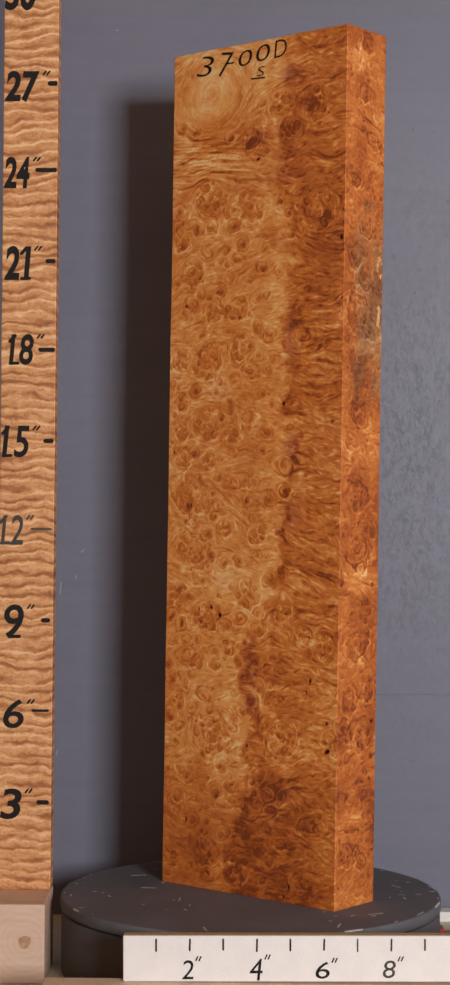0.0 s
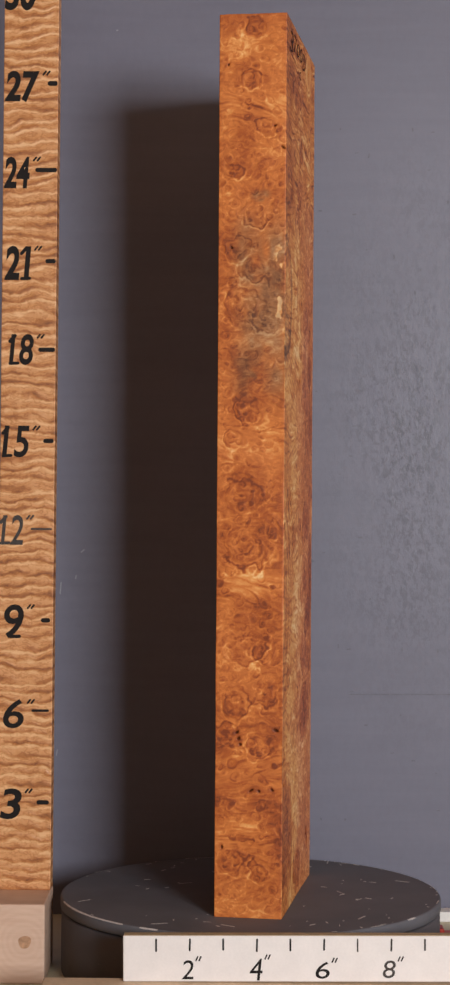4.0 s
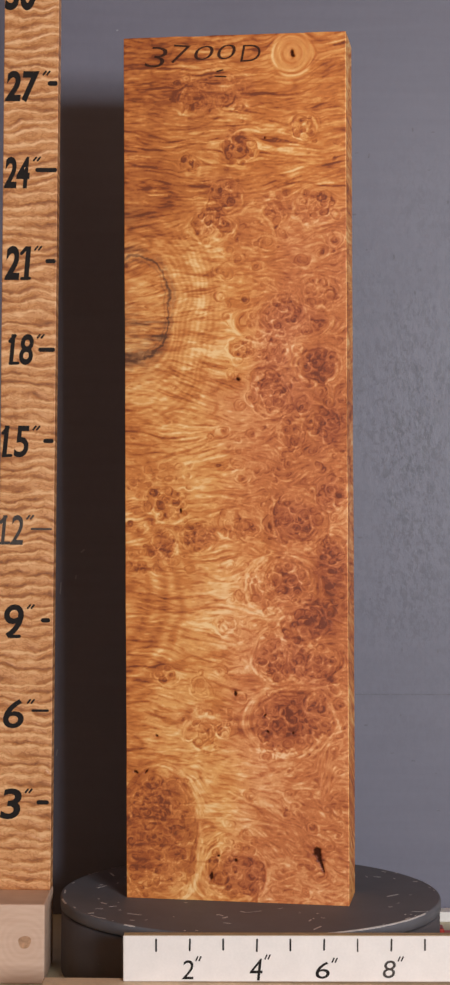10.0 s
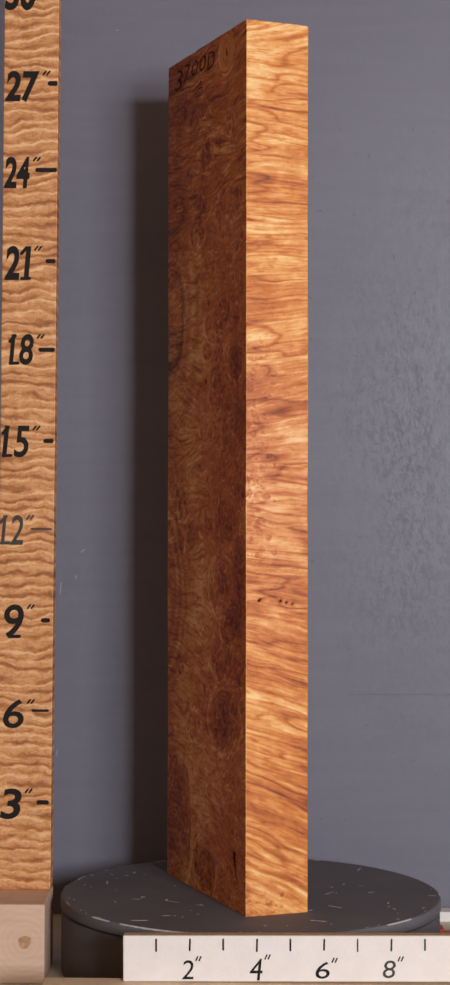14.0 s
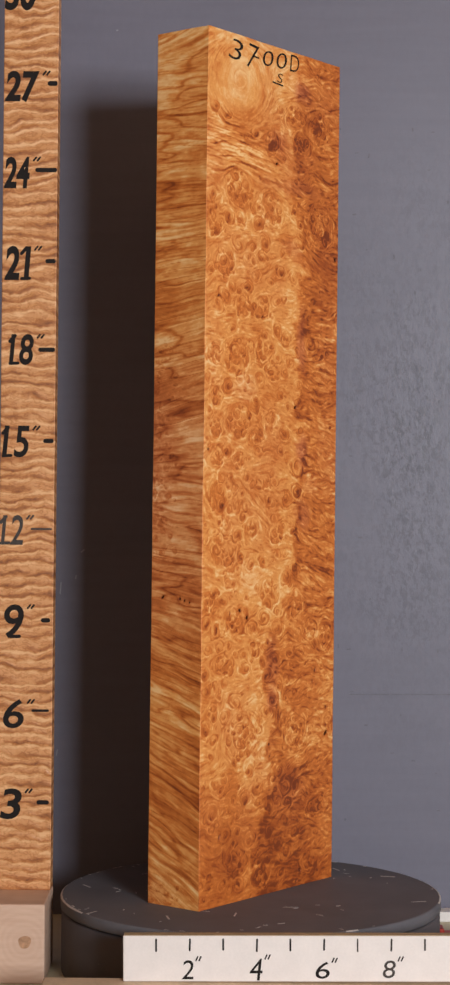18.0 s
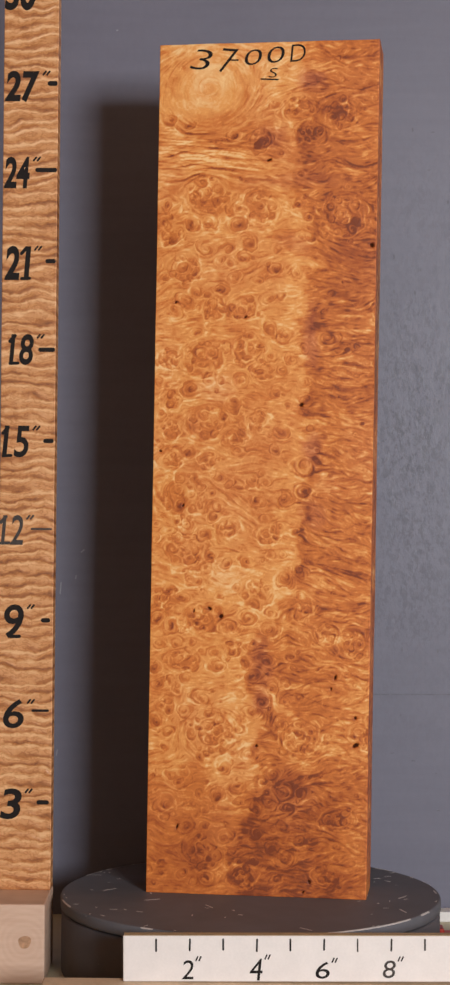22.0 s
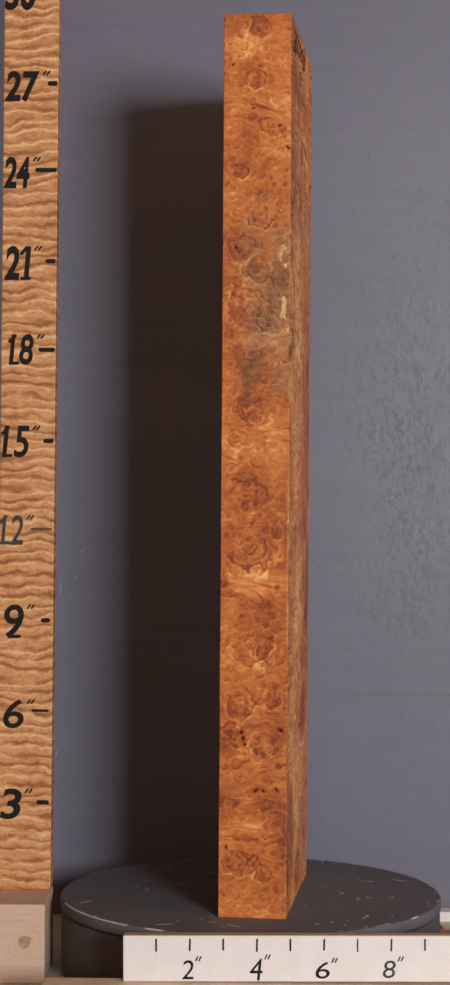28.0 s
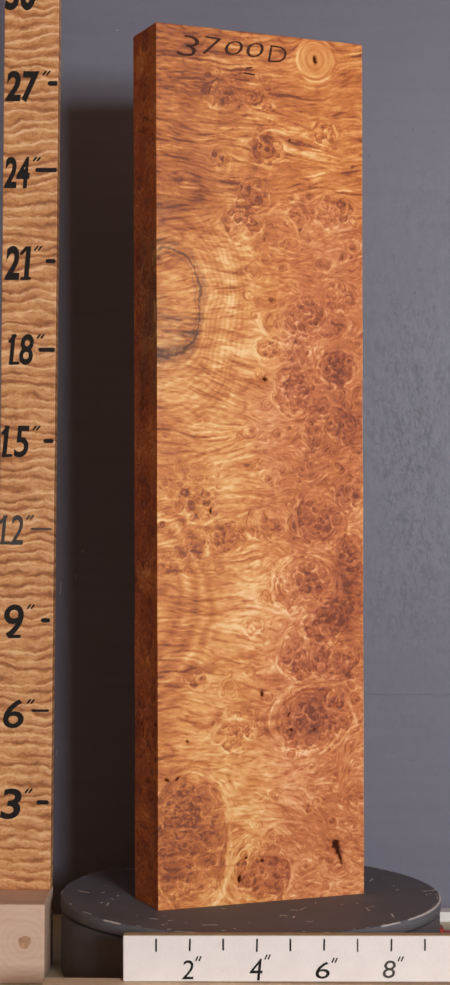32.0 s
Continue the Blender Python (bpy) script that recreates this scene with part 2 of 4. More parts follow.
def written(text, x0, z0, x1, z1, bold=0.0, lean=0.0, depth=0.004, turn=0.0):
    """The built-in font's letters as a thin slab, stretched to fill a box (plan units) in the xz plane, facing -y."""
    cu = bpy.data.curves.new("letters", "FONT")
    cu.body, cu.size, cu.offset, cu.shear, cu.resolution_u = text, 1.0, bold, lean, 4
    ob = new("letters", cu)
    me = bpy.data.meshes.new_from_object(ob.evaluated_get(bpy.context.evaluated_depsgraph_get()))
    bpy.data.objects.remove(ob)
    bpy.data.curves.remove(cu)
    bm = bmesh.new()
    bm.from_mesh(me)
    bpy.data.meshes.remove(me)
    xs, ys = [w.co.x for w in bm.verts], [w.co.y for w in bm.verts]
    ax, ay, bx, by = min(xs), min(ys), max(xs), max(ys)
    out = bmesh.ops.extrude_face_region(bm, geom=bm.faces[:])
    top = {w for w in out["geom"] if isinstance(w, bmesh.types.BMVert)}
    c, s = math.cos(turn), math.sin(turn)
    for w in bm.verts:
        x = x0 + (w.co.x - ax) / (bx - ax) * (x1 - x0)
        z = z0 + (w.co.y - ay) / (by - ay) * (z1 - z0)
        mx, mz = (x0 + x1) / 2, (z0 + z1) / 2
        w.co = Vector((mx + c * (x - mx) - s * (z - mz), -depth if w in top else 0.0, mz + s * (x - mx) + c * (z - mz))) * S
    bmesh.ops.recalc_face_normals(bm, faces=bm.faces[:])
    for f in bm.faces:
        f.smooth = False
    return bm


def stroke_bar(x0, z0, x1, z1, wide, depth=0.004):
    """A pen stroke with rounded ends, in the xz plane, facing -y."""
    bm = bmesh.new()
    d = Vector((x1 - x0, z1 - z0))
    a = math.atan2(d.y, d.x)
    ring = []
    for cx, cz, start in ((x1, z1, a - math.pi / 2), (x0, z0, a + math.pi / 2)):
        for i in range(7):
            q = start + math.pi * i / 6
            ring.append((cx + math.cos(q) * wide / 2, cz + math.sin(q) * wide / 2))
    front = [bm.verts.new((x * S, -depth * S, z * S)) for x, z in ring]
    rear = [bm.verts.new((x * S, 0.0, z * S)) for x, z in ring]
    bm.faces.new(front)
    n = len(ring)
    for i in range(n):
        bm.faces.new((front[i], rear[i], rear[(i + 1) % n], front[(i + 1) % n]))
    bmesh.ops.recalc_face_normals(bm, faces=bm.faces[:])
    return bm


# ---------------------------------------------------------------- the place
def build_room():
    tagged(part("wall_north", box(-80, WALL, -36, 80, WALL + 3, 64), GREY), label="grey painted wall with scuffs and faint marks", category="wall", kind="structure")
    wall = bpy.data.objects["wall_north"]
    rng = random.Random(21)
    face = pose(0, WALL * S - 0.0001, 0)
    part("wall_score", stroke_bar(3.5, 5.57, 8.4, 5.60, 0.035, 0.004), SCUFF, wall, at=face)
    for x0, z0, x1, z1 in ((-6.15, 10.6, -6.05, 10.68), (-6.9, 9.1, -6.87, 9.5), (-7.0, 3.3, -6.96, 3.5), (-5.0, 29.35, -4.96, 29.36), (-6.35, 9.65, -6.33, 9.75)):
        part("wall_nick", stroke_bar(x0, z0, x1, z1, 0.045, 0.004), NICK, wall, at=face)
    for k in range(70):
        x, z, long = rng.uniform(1.0, 7.4), rng.uniform(1.0, 26.0), rng.uniform(0.02, 0.12)
        turn = rng.choice((0.0, 0.1, 1.4, 1.6, 1.7))
        part("wall_scuff", stroke_bar(x, z, x + long * math.cos(turn), z + long * math.sin(turn), rng.uniform(0.03, 0.06), 0.003), SCUFF, wall, at=face)
    # the other walls, floor and ceiling are unseen, added for bounced light
    tagged(part("wall_west", box(-83, -110, -36, -80, WALL + 3, 64), WARM_BOUNCE), category="wall", label="unseen plain side wall added to bounce light", kind="structure")
    tagged(part("wall_east", box(80, -110, -36, 83, WALL + 3, 64), ROOM), category="wall", label="unseen plain side wall added to bounce light", kind="structure")
    tagged(part("floor", box(-83, -113, -38, 83, WALL + 3, -36), FLOOR), category="floor", label="unseen plain brown floor added to close the room", kind="structure")
    tagged(part("ceiling", box(-83, -113, 64, 83, WALL + 3, 66), WARM_BOUNCE), category="ceiling", label="unseen plain ceiling added to bounce light", kind="structure")
    # the south wall, unseen and added too, is four pieces round the window's opening
    wx, wz = WINDOW[0] / S, WINDOW[2] / S
    hx, hz = WINDOW_SIZE[0] / S / 2 + 2.5, WINDOW_SIZE[1] / S / 2 + 2.5
    bm = box(-83, -113, -36, wx - hx, -110, 64)
    for b in (box(wx + hx, -113, -36, 83, -110, 64), box(wx - hx, -113, -36, wx + hx, -110, wz - hz), box(wx - hx, -113, wz + hz, wx + hx, -110, 64)):
        tmp = bpy.data.meshes.new("piece")
        b.to_mesh(tmp)
        b.free()
        bm.from_mesh(tmp)
        bpy.data.meshes.remove(tmp)
    tagged(part("wall_south", bm, ROOM), category="wall", label="unseen plain wall with a window opening, added to close the room", kind="structure")


def build_bench():
    bench = tagged(new("workbench"), "cream-green painted workbench against the grey wall", "workbench")
    part("benchtop", box(-40, -12, TABLE - 1.5, 40, WALL - 0.02, TABLE, 0.08), BENCH, bench)
    for x in (-37, 34):
        for y in (-10.5, 3.5):
            part("leg", box(x, y, -36, x + 3, y + 3, TABLE - 1.5, 0.1), LEDGE, bench)
    tagged(part("wooden_ledge", box(-5.9, -7.5, TABLE, 30, -6.15, -1.21, 0.05), LEDGE), "pale bare wooden ledge along the bench's front", "wooden strip")
    tagged(part("white_strip", box(4.2, 6.65, TABLE, 24, 7.35, TABLE + 0.36, 0.04), PALE), "white painted strip lying along the wall", "strip")
    red = tagged(new("red_clamp_pad"), "small red painted block on the bench behind the turntable", "block")
    part("pad", box(6.15, 4.3, TABLE, 6.62, 5.0, TABLE + 0.30, 0.06), RED, red)
    part("foot", box(6.1, 4.4, TABLE, 6.9, 4.9, TABLE + 0.12, 0.03), RED, red)


def build_riser():
    cx = -7.24
    riser = tagged(new("pine_riser"), "knotty pale pine block under the measuring stick", "wood block")
    riser.matrix_basis = pose(cx * S, -1.0 * S, TABLE * S, 0, 0, 1.0)
    part("block", box(-0.92, -1.45, 0, 0.92, 1.45, 2.43, 0.05, 3), PINE, riser)
    bm = bmesh.new()
    bmesh.ops.create_circle(bm, cap_ends=True, segments=20, radius=0.21 * S)
    for w in bm.verts:
        a = math.atan2(w.co.y, w.co.x)
        w.co = Vector((w.co.x * 0.9 * (1 + 0.12 * math.sin(3 * a)), 0, w.co.y * (1 + 0.1 * math.sin(2 * a + 1))))
    out = bmesh.ops.extrude_face_region(bm, geom=bm.faces[:])
    bmesh.ops.translate(bm, verts=[q for q in out["geom"] if isinstance(q, bmesh.types.BMVert)], vec=(0, 0.0006, 0))
    bmesh.ops.recalc_face_normals(bm, faces=bm.faces[:])
    part("knot", bm, KNOT, riser, "dark brown round knot", pose(0.31 * S, -1.452 * S - 0.0002, 1.28 * S))


def build_stick():
    """The upright stick: three-inch marks with their numbers."""
    stick = tagged(new("upright_measuring_stick"), "curly golden wooden measuring stick with black hand-drawn inches", "measuring stick")
    stick.matrix_basis = pose(-7.225 * S, -0.3 * S, 0.062 * S, 0, 0.178, 0)
    part("board", box(-0.868, 0, 0, 0.868, 0.72, 31.5, 0.025), CURLY, stick)
    marks = (("30", -0.86, 27.97, 0.14, 29.04, 0.38, 0.78, 28.48, 0.10), ("27", -0.83, 25.05, 0.27, 26.05, 0.53, 0.85, 25.65, 0.16),
             ("24", -0.84, 22.30, -0.01, 23.31, 0.16, 0.86, 22.89, 0.14), ("21", -0.79, 19.38, 0.06, 20.47, 0.51, 0.85, 19.99, 0.14),
             ("18", -0.62, 16.68, 0.17, 17.67, 0.31, 0.85, 17.17, 0.14), ("15", -0.81, 13.74, 0.06, 14.75, 0.50, 0.84, 14.27, 0.14),
             ("12", -0.82, 10.96, -0.11, 11.91, 0.13, 0.81, 11.47, 0.06), ("9", -0.69, 7.99, -0.06, 9.07, 0.48, 0.78, 8.57, 0.14),
             ("6", -0.69, 5.13, -0.03, 6.06, 0.21, 0.77, 5.70, 0.08), ("3", -0.76, 2.24, -0.07, 3.22, 0.40, 0.80, 2.79, 0.14))
    BOLD = {"30": 0.04, "27": 0.036, "24": 0.034, "21": 0.036, "18": 0.022, "15": 0.018, "12": 0.012, "9": 0.014, "6": 0.012, "3": 0.022}
    front = pose(0, -0.0001, 0)
    for text, x0, z0, x1, z1, a, b, z, wide in marks:
        ink = FADED_INK if text == "12" else INK
        part("numeral", written(text, x0, z0, x1, z1, BOLD[text], 0.12), ink, stick, at=front)
        part("tick", stroke_bar(a + wide / 2, z, b - wide / 2, z, wide), ink, stick, at=front)
        ones = {"21": x1 - 0.17, "18": x0 + 0.17, "15": x0 + 0.17, "12": x0 + 0.14}
        if text in ones:
            c = ones[text]
            part("numeral_stroke", stroke_bar(c - 0.14, z1 - 0.24, c + 0.02, z1 - 0.06, 0.11, 0.0035), ink, stick, at=front)
            part("numeral_stroke", stroke_bar(c - 0.13, z0 + 0.05, c + 0.12, z0 + 0.06, 0.10, 0.0035), ink, stick, at=front)
        if text == "9":
            part("numeral_stroke", stroke_bar(x1 - 0.42, z0 + 0.06, x1 - 0.14, z0 + 0.06, 0.11, 0.0035), ink, stick, at=front)
        ix = x1 + 0.12
        for k in range(2):
            part("inch_mark", stroke_bar(ix + 0.12 * k, z1 - 0.12, ix + 0.12 * k + 0.08, z1 - 0.02, 0.06), ink, stick, at=front)


def build_rule():
    """The white stick before the turntable: inch marks and even numbers."""
    rule = tagged(new("white_measuring_stick"), "white painted wooden stick with black hand-drawn inch marks", "measuring stick")
    rule.matrix_basis = pose(-3.6 * S, -6.6 * S, -1.205 * S, 0, -0.5, 0)
    part("board", box(0, 0, 0, 14, 0.36, 1.30, 0.03), WHITE, rule)
    part("top_edge", box(0.02, 0.015, 1.302, 13.98, 0.345, 1.318, 0.004, 1), RAW_EDGE, rule, "bare worn wooden edge")
    front = pose(0, -0.0001, 0)
    for i in range(12):
        x = 0.94 + 0.952 * i
        part("tick", stroke_bar(x, 0.87 + 0.02 * (i % 3), x + 0.01 * (i % 2), 1.20, 0.052 if i != 6 else 0.042), INK if i < 6 else FADED_INK, rule, at=front)
    for text, x0, z0, x1, z1 in (("2", 1.66, 0.07, 2.00, 0.61), ("4", 3.59, 0.04, 3.96, 0.66), ("6", 5.46, 0.09, 5.86, 0.57), ("8", 7.36, 0.11, 7.73, 0.61)):
        ink = INK if text != "8" else FADED_INK
        part("numeral", written(text, x0, z0, x1, z1, 0.0, 0.12), ink, rule, at=front)
        for k in range(2):
            x = x1 + 0.07 + 0.09 * k
            part("inch_mark", stroke_bar(x, z1 - 0.01, x + 0.05, z1 + 0.10, 0.04), ink, rule, at=front)


RIM = 6.03


def build_turntable():
    table = tagged(new("turntable"), "dark grey painted round turntable with a scratched top", "turntable")
    part("drum", spun(((RIM - 0.12, TABLE), (RIM - 0.03, TABLE + 0.05), (RIM - 0.03, -0.46), (RIM - 0.12, -0.41)), 128), DRUM, table, "dark grey painted drum")
    part("bearing", spun(((4.8, -0.42), (4.8, -0.36)), 64), INK, table)
    top = part("top_disc", spun(((RIM - 0.06, -0.375), (RIM, -0.33), (RIM, -0.06), (RIM - 0.018, -0.02), (RIM - 0.06, 0.0)), 128), DISC, table, "dark grey disc with pale scratches")
    rng = random.Random(7)
    for k in range(84):
        r, a = RIM * math.sqrt(rng.uniform(0.16, 0.95)), rng.uniform(0, 2 * math.pi)
        if k % 4 == 0:
            r = RIM - rng.uniform(0.07, 0.16)
        x, y, long = r * math.cos(a), r * math.sin(a), rng.choice((0.03, 0.05, 0.08, 0.12, 0.2, 0.45))
        way = rng.uniform(0, math.pi) if k % 4 else a + math.pi / 2
        bm = stroke_bar(-long / 2, 0, long / 2, rng.uniform(-0.03, 0.03), rng.uniform(0.025, 0.06), 0.003)
        bmesh.ops.rotate(bm, verts=bm.verts[:], cent=(0, 0, 0), matrix=Matrix.Rotation(-math.pi / 2, 3, "X"))
        part("scratch", bm, SCRATCH, top, at=pose(x * S, y * S, 0.00005, 0, 0, math.degrees(way)))
    # paint worn through along the disc's upper edge, with the rim's glint painted in
    arcs = [(118, 160, 0.030), (294, 330, 0.022), (106, 114, 0.026), (336, 342, 0.03), (20, 27, 0.018), (60, 64, 0.02), (200, 211, 0.016), (245, 249, 0.024)]
    for a0, a1, wide in arcs:
        bm = bmesh.new()
        rows = []
        steps = max(4, int(a1 - a0))
        for k in range(steps + 1):
            a, w = math.radians(a0 + (a1 - a0) * k / steps), wide * rng.uniform(0.35, 1.0) * min(1, 0.2 + 6 * min(k, steps - k) / steps)
            c, q = math.cos(a), math.sin(a)
            rows.append([bm.verts.new(Vector((r * c, r * q, z)) * S) for r, z in ((RIM - 0.035 - w, 0.004), (RIM - 0.012 - w * 0.3, -0.010), (RIM + 0.001, -0.022 - w * 0.5))])
        for one, two in zip(rows, rows[1:]):
            bm.faces.new((one[0], one[1], two[1], two[0]))
            bm.faces.new((one[1], one[2], two[2], two[1]))
        part("worn_edge", bm, SCRATCH, top)
    return top


# ---------------------------------------------------------------- the burl board
WIDE, THICK, TALL = 6.999, 2.029, 26.98
MID = (0.21, 0.478)                 # the board's middle on the disc, in the board's own turn
LEAN = (0.276, 0.044)               # how far its top stands out of plumb
EYES_FRONT_HIGH = ((1.6, 25.5, 0.90), (1.6, 22.1, 0.67), (4.5, 24.8, 0.49), (5.8, 24.7, 0.55), (3.3, 23.9, 0.37), (2.4, 24.1, 0.20), (3.7, 25.0, 0.18), (4.9, 24.1, 0.39), (3.4, 21.7, 0.55), (2.9, 20.7, 0.29), (0.9, 24.4, 0.24), (0.3, 24.6, 0.22), (6.0, 21.5, 0.67), (0.5, 20.9, 0.33), (0.9, 19.9, 0.49), (1.9, 18.5, 0.37), (1.0, 18.8, 0.29), (2.8, 18.6, 0.49), (0.5, 17.0, 0.41), (1.6, 17.0, 0.63), (3.1, 17.3, 0.49), (3.7, 17.9, 0.25), (0.6, 15.6, 0.33), (1.2, 16.0, 0.29), (1.7, 15.0, 0.59), (0.5, 14.7, 0.33), (0.6, 13.8, 0.37), (1.8, 13.8, 0.33), (2.6, 14.5, 0.33), (3.3, 15.0, 0.37), (3.5, 16.5, 0.33), (5.6, 17.6, 0.29), (4.1, 14.6, 0.24))
EYES_FRONT_LOW = ((1.0, 12.6, 0.73), (0.8, 11.9, 0.20), (2.0, 12.0, 0.24), (1.7, 11.4, 0.29), (2.5, 11.6, 0.33), (3.7, 11.4, 0.33), (1.1, 10.9, 0.63), (1.4, 10.0, 0.33), (0.3, 9.3, 0.33), (1.6, 8.7, 0.47), (0.6, 8.5, 0.25), (3.4, 9.6, 0.49), (1.1, 7.4, 0.49), (2.7, 7.8, 0.33), (4.8, 9.0, 0.33), (6.5, 8.0, 0.49), (5.6, 8.3, 0.33), (2.0, 5.1, 0.79), (4.8, 5.0, 0.63), (6.8, 5.1, 0.41), (1.0, 3.7, 0.39), (0.5, 5.9, 0.31), (3.1, 0.6, 0.39), (1.9, 1.3, 0.59), (5.7, 0.7, 0.35), (6.1, 2.5, 0.43), (3.0, 10.6, 0.24), (4.2, 12.5, 0.27), (2.4, 10.5, 0.20))
EYES_BACK_HIGH = ((2.1, 23.0, 0.33), (3.7, 23.4, 0.51), (3.2, 21.9, 0.51), (2.7, 21.0, 0.59), (3.2, 21.1, 0.27), (6.0, 21.7, 0.55), (4.8, 21.4, 0.37), (5.7, 24.1, 0.39), (6.1, 18.9, 0.51), (5.0, 18.3, 0.59), (4.8, 17.2, 0.37), (3.7, 17.2, 0.37), (6.1, 16.7, 0.55), (4.5, 16.2, 0.51), (4.7, 15.7, 0.47), (6.2, 14.9, 0.51), (5.3, 14.5, 0.43), (3.1, 19.6, 0.24), (4.4, 17.0, 0.24), (2.2, 25.0, 0.43), (3.2, 25.0, 0.29), (4.5, 20.5, 0.27), (6.6, 20.6, 0.27))
EYES_BACK_LOW = ((2.3, 11.3, 0.53), (3.3, 11.7, 0.47), (3.9, 11.6, 0.33), (4.6, 11.7, 0.29), (5.5, 11.9, 0.76), (6.6, 11.0, 0.51), (6.6, 12.8, 0.51), (1.2, 11.1, 0.37), (1.3, 12.4, 0.49), (4.4, 9.7, 0.59), (5.2, 10.0, 0.67), (5.6, 8.6, 0.67), (4.8, 7.5, 0.67), (6.0, 7.5, 0.67), (3.2, 8.6, 0.31), (1.6, 2.1, 0.29), (1.0, 1.8, 0.31), (1.6, 1.4, 0.29), (0.9, 3.7, 0.27), (2.4, 5.2, 0.47), (3.2, 5.3, 0.31), (3.4, 1.0, 0.92), (5.0, 5.5, 0.84), (6.3, 5.6, 0.43), (0.8, 2.9, 0.59), (2.3, 6.6, 0.31), (1.3, 7.0, 0.35), (6.0, 6.2, 0.39))
EYES_EDGE = ((1.1, 26.5, 0.33), (0.9, 25.0, 0.28), (0.4, 22.3, 0.28), (1.1, 21.0, 0.46), (0.6, 20.0, 0.37), (1.1, 19.4, 0.44), (0.8, 18.3, 0.56), (1.5, 17.9, 0.41), (1.0, 15.2, 0.48), (0.8, 12.6, 0.61), (0.9, 11.1, 0.74), (0.8, 8.1, 0.63), (1.4, 7.9, 0.33), (0.6, 6.4, 0.48), (1.5, 6.6, 0.37), (0.3, 5.5, 0.33), (1.3, 5.1, 0.37), (0.5, 1.7, 0.41), (1.3, 1.3, 0.30), (1.4, 23.6, 0.26), (0.5, 14.3, 0.30))
# worm holes and splits: along the face, up, radius
PITS_FRONT = ((1.41, 8.97, 0.05), (1.93, 9.06, 0.08), (2.28, 8.81, 0.09), (0.99, 12.3, 0.05), (5.93, 6.95, 0.07), (5.82, 6.58, 0.05), (6.58, 4.8, 0.10), (6.56, 5.68, 0.07), (0.97, 2.11, 0.06), (5.21, 0.48, 0.06), (5.0, 0.17, 0.05), (3.46, 4.72, 0.05), (4.71, 15.5, 0.08), (0.66, 18.74, 0.05), (0.24, 14.03, 0.06), (2.88, 18.28, 0.05), (6.85, 20.53, 0.09), (3.55, 23.26, 0.07))
PITS_BACK = ((0.28, 3.94, 0.08), (0.62, 3.94, 0.06), (2.7, 0.77, 0.11), (3.47, 1.28, 0.07), (2.93, 1.41, 0.06), (4.41, 5.82, 0.06), (4.48, 5.31, 0.06), (3.46, 6.46, 0.08), (0.96, 5.08, 0.06), (5.27, 5.29, 0.05), (1.75, 12.14, 0.06), (3.6, 16.26, 0.07), (5.33, 26.34, 0.11), (4.47, 23.76, 0.05))
SPLIT_BACK = ((6.00, 1.66, 0.18), (6.05, 1.52, 0.10), (6.08, 1.44, 0.07), (6.11, 1.37, 0.06), (6.14, 1.30, 0.055), (6.17, 1.23, 0.05), (6.19, 1.16, 0.05), (6.21, 1.10, 0.045), (6.23, 1.04, 0.04))
PITS_EDGE = ((0.66, 5.54, 0.07), (0.71, 5.35, 0.07), (0.75, 5.18, 0.05), (1.1, 3.8, 0.06), (1.32, 3.78, 0.05), (1.72, 3.84, 0.06), (1.86, 5.62, 0.07), (0.2, 2.1, 0.07), (0.3, 25.49, 0.06), (1.66, 23.64, 0.05), (1.92, 22.99, 0.07), (0.42, 20.04, 0.05))
PITS_CURLY_EDGE = ((0.43, 9.48, 0.06), (1.14, 9.44, 0.05), (1.34, 9.41, 0.05), (1.54, 9.35, 0.05))

# patches of curled burl: across, up, half width, half height, darkening
ISLANDS_BACK = ((6.0, 21.6, 0.65, 0.6, 0.16), (3.2, 22.1, 0.6, 0.5, 0.14), (2.7, 21.2, 0.55, 0.45, 0.14), (4.9, 21.7, 0.5, 0.45, 0.10),
                (5.0, 18.1, 1.35, 0.55, 0.12), (4.4, 17.2, 0.9, 0.6, 0.08), (6.1, 16.7, 0.55, 0.55, 0.22), (5.0, 15.9, 1.1, 0.7, 0.10),
                (6.5, 14.7, 0.5, 0.7, 0.24), (2.7, 25.2, 1.3, 0.65, 0.12), (3.6, 23.7, 0.45, 0.4, 0.16), (5.3, 11.9, 0.9, 0.7, 0.20),
                (6.5, 12.6, 0.45, 0.5, 0.20), (6.5, 10.5, 0.45, 0.9, 0.26), (4.7, 9.8, 0.8, 0.75, 0.12), (5.9, 8.9, 0.8, 0.7, 0.22),
                (4.9, 7.7, 0.75, 0.75, 0.18), (5.95, 7.2, 0.65, 0.65, 0.20), (5.2, 5.7, 1.15, 0.85, 0.35), (2.4, 11.3, 0.45, 0.4, 0.10),
                (1.2, 10.9, 0.45, 0.4, 0.10), (2.6, 5.6, 0.9, 0.5, 0.12), (1.0, 2.05, 1.3, 1.95, 0.55), (3.4, 0.75, 1.0, 0.7, 0.24))


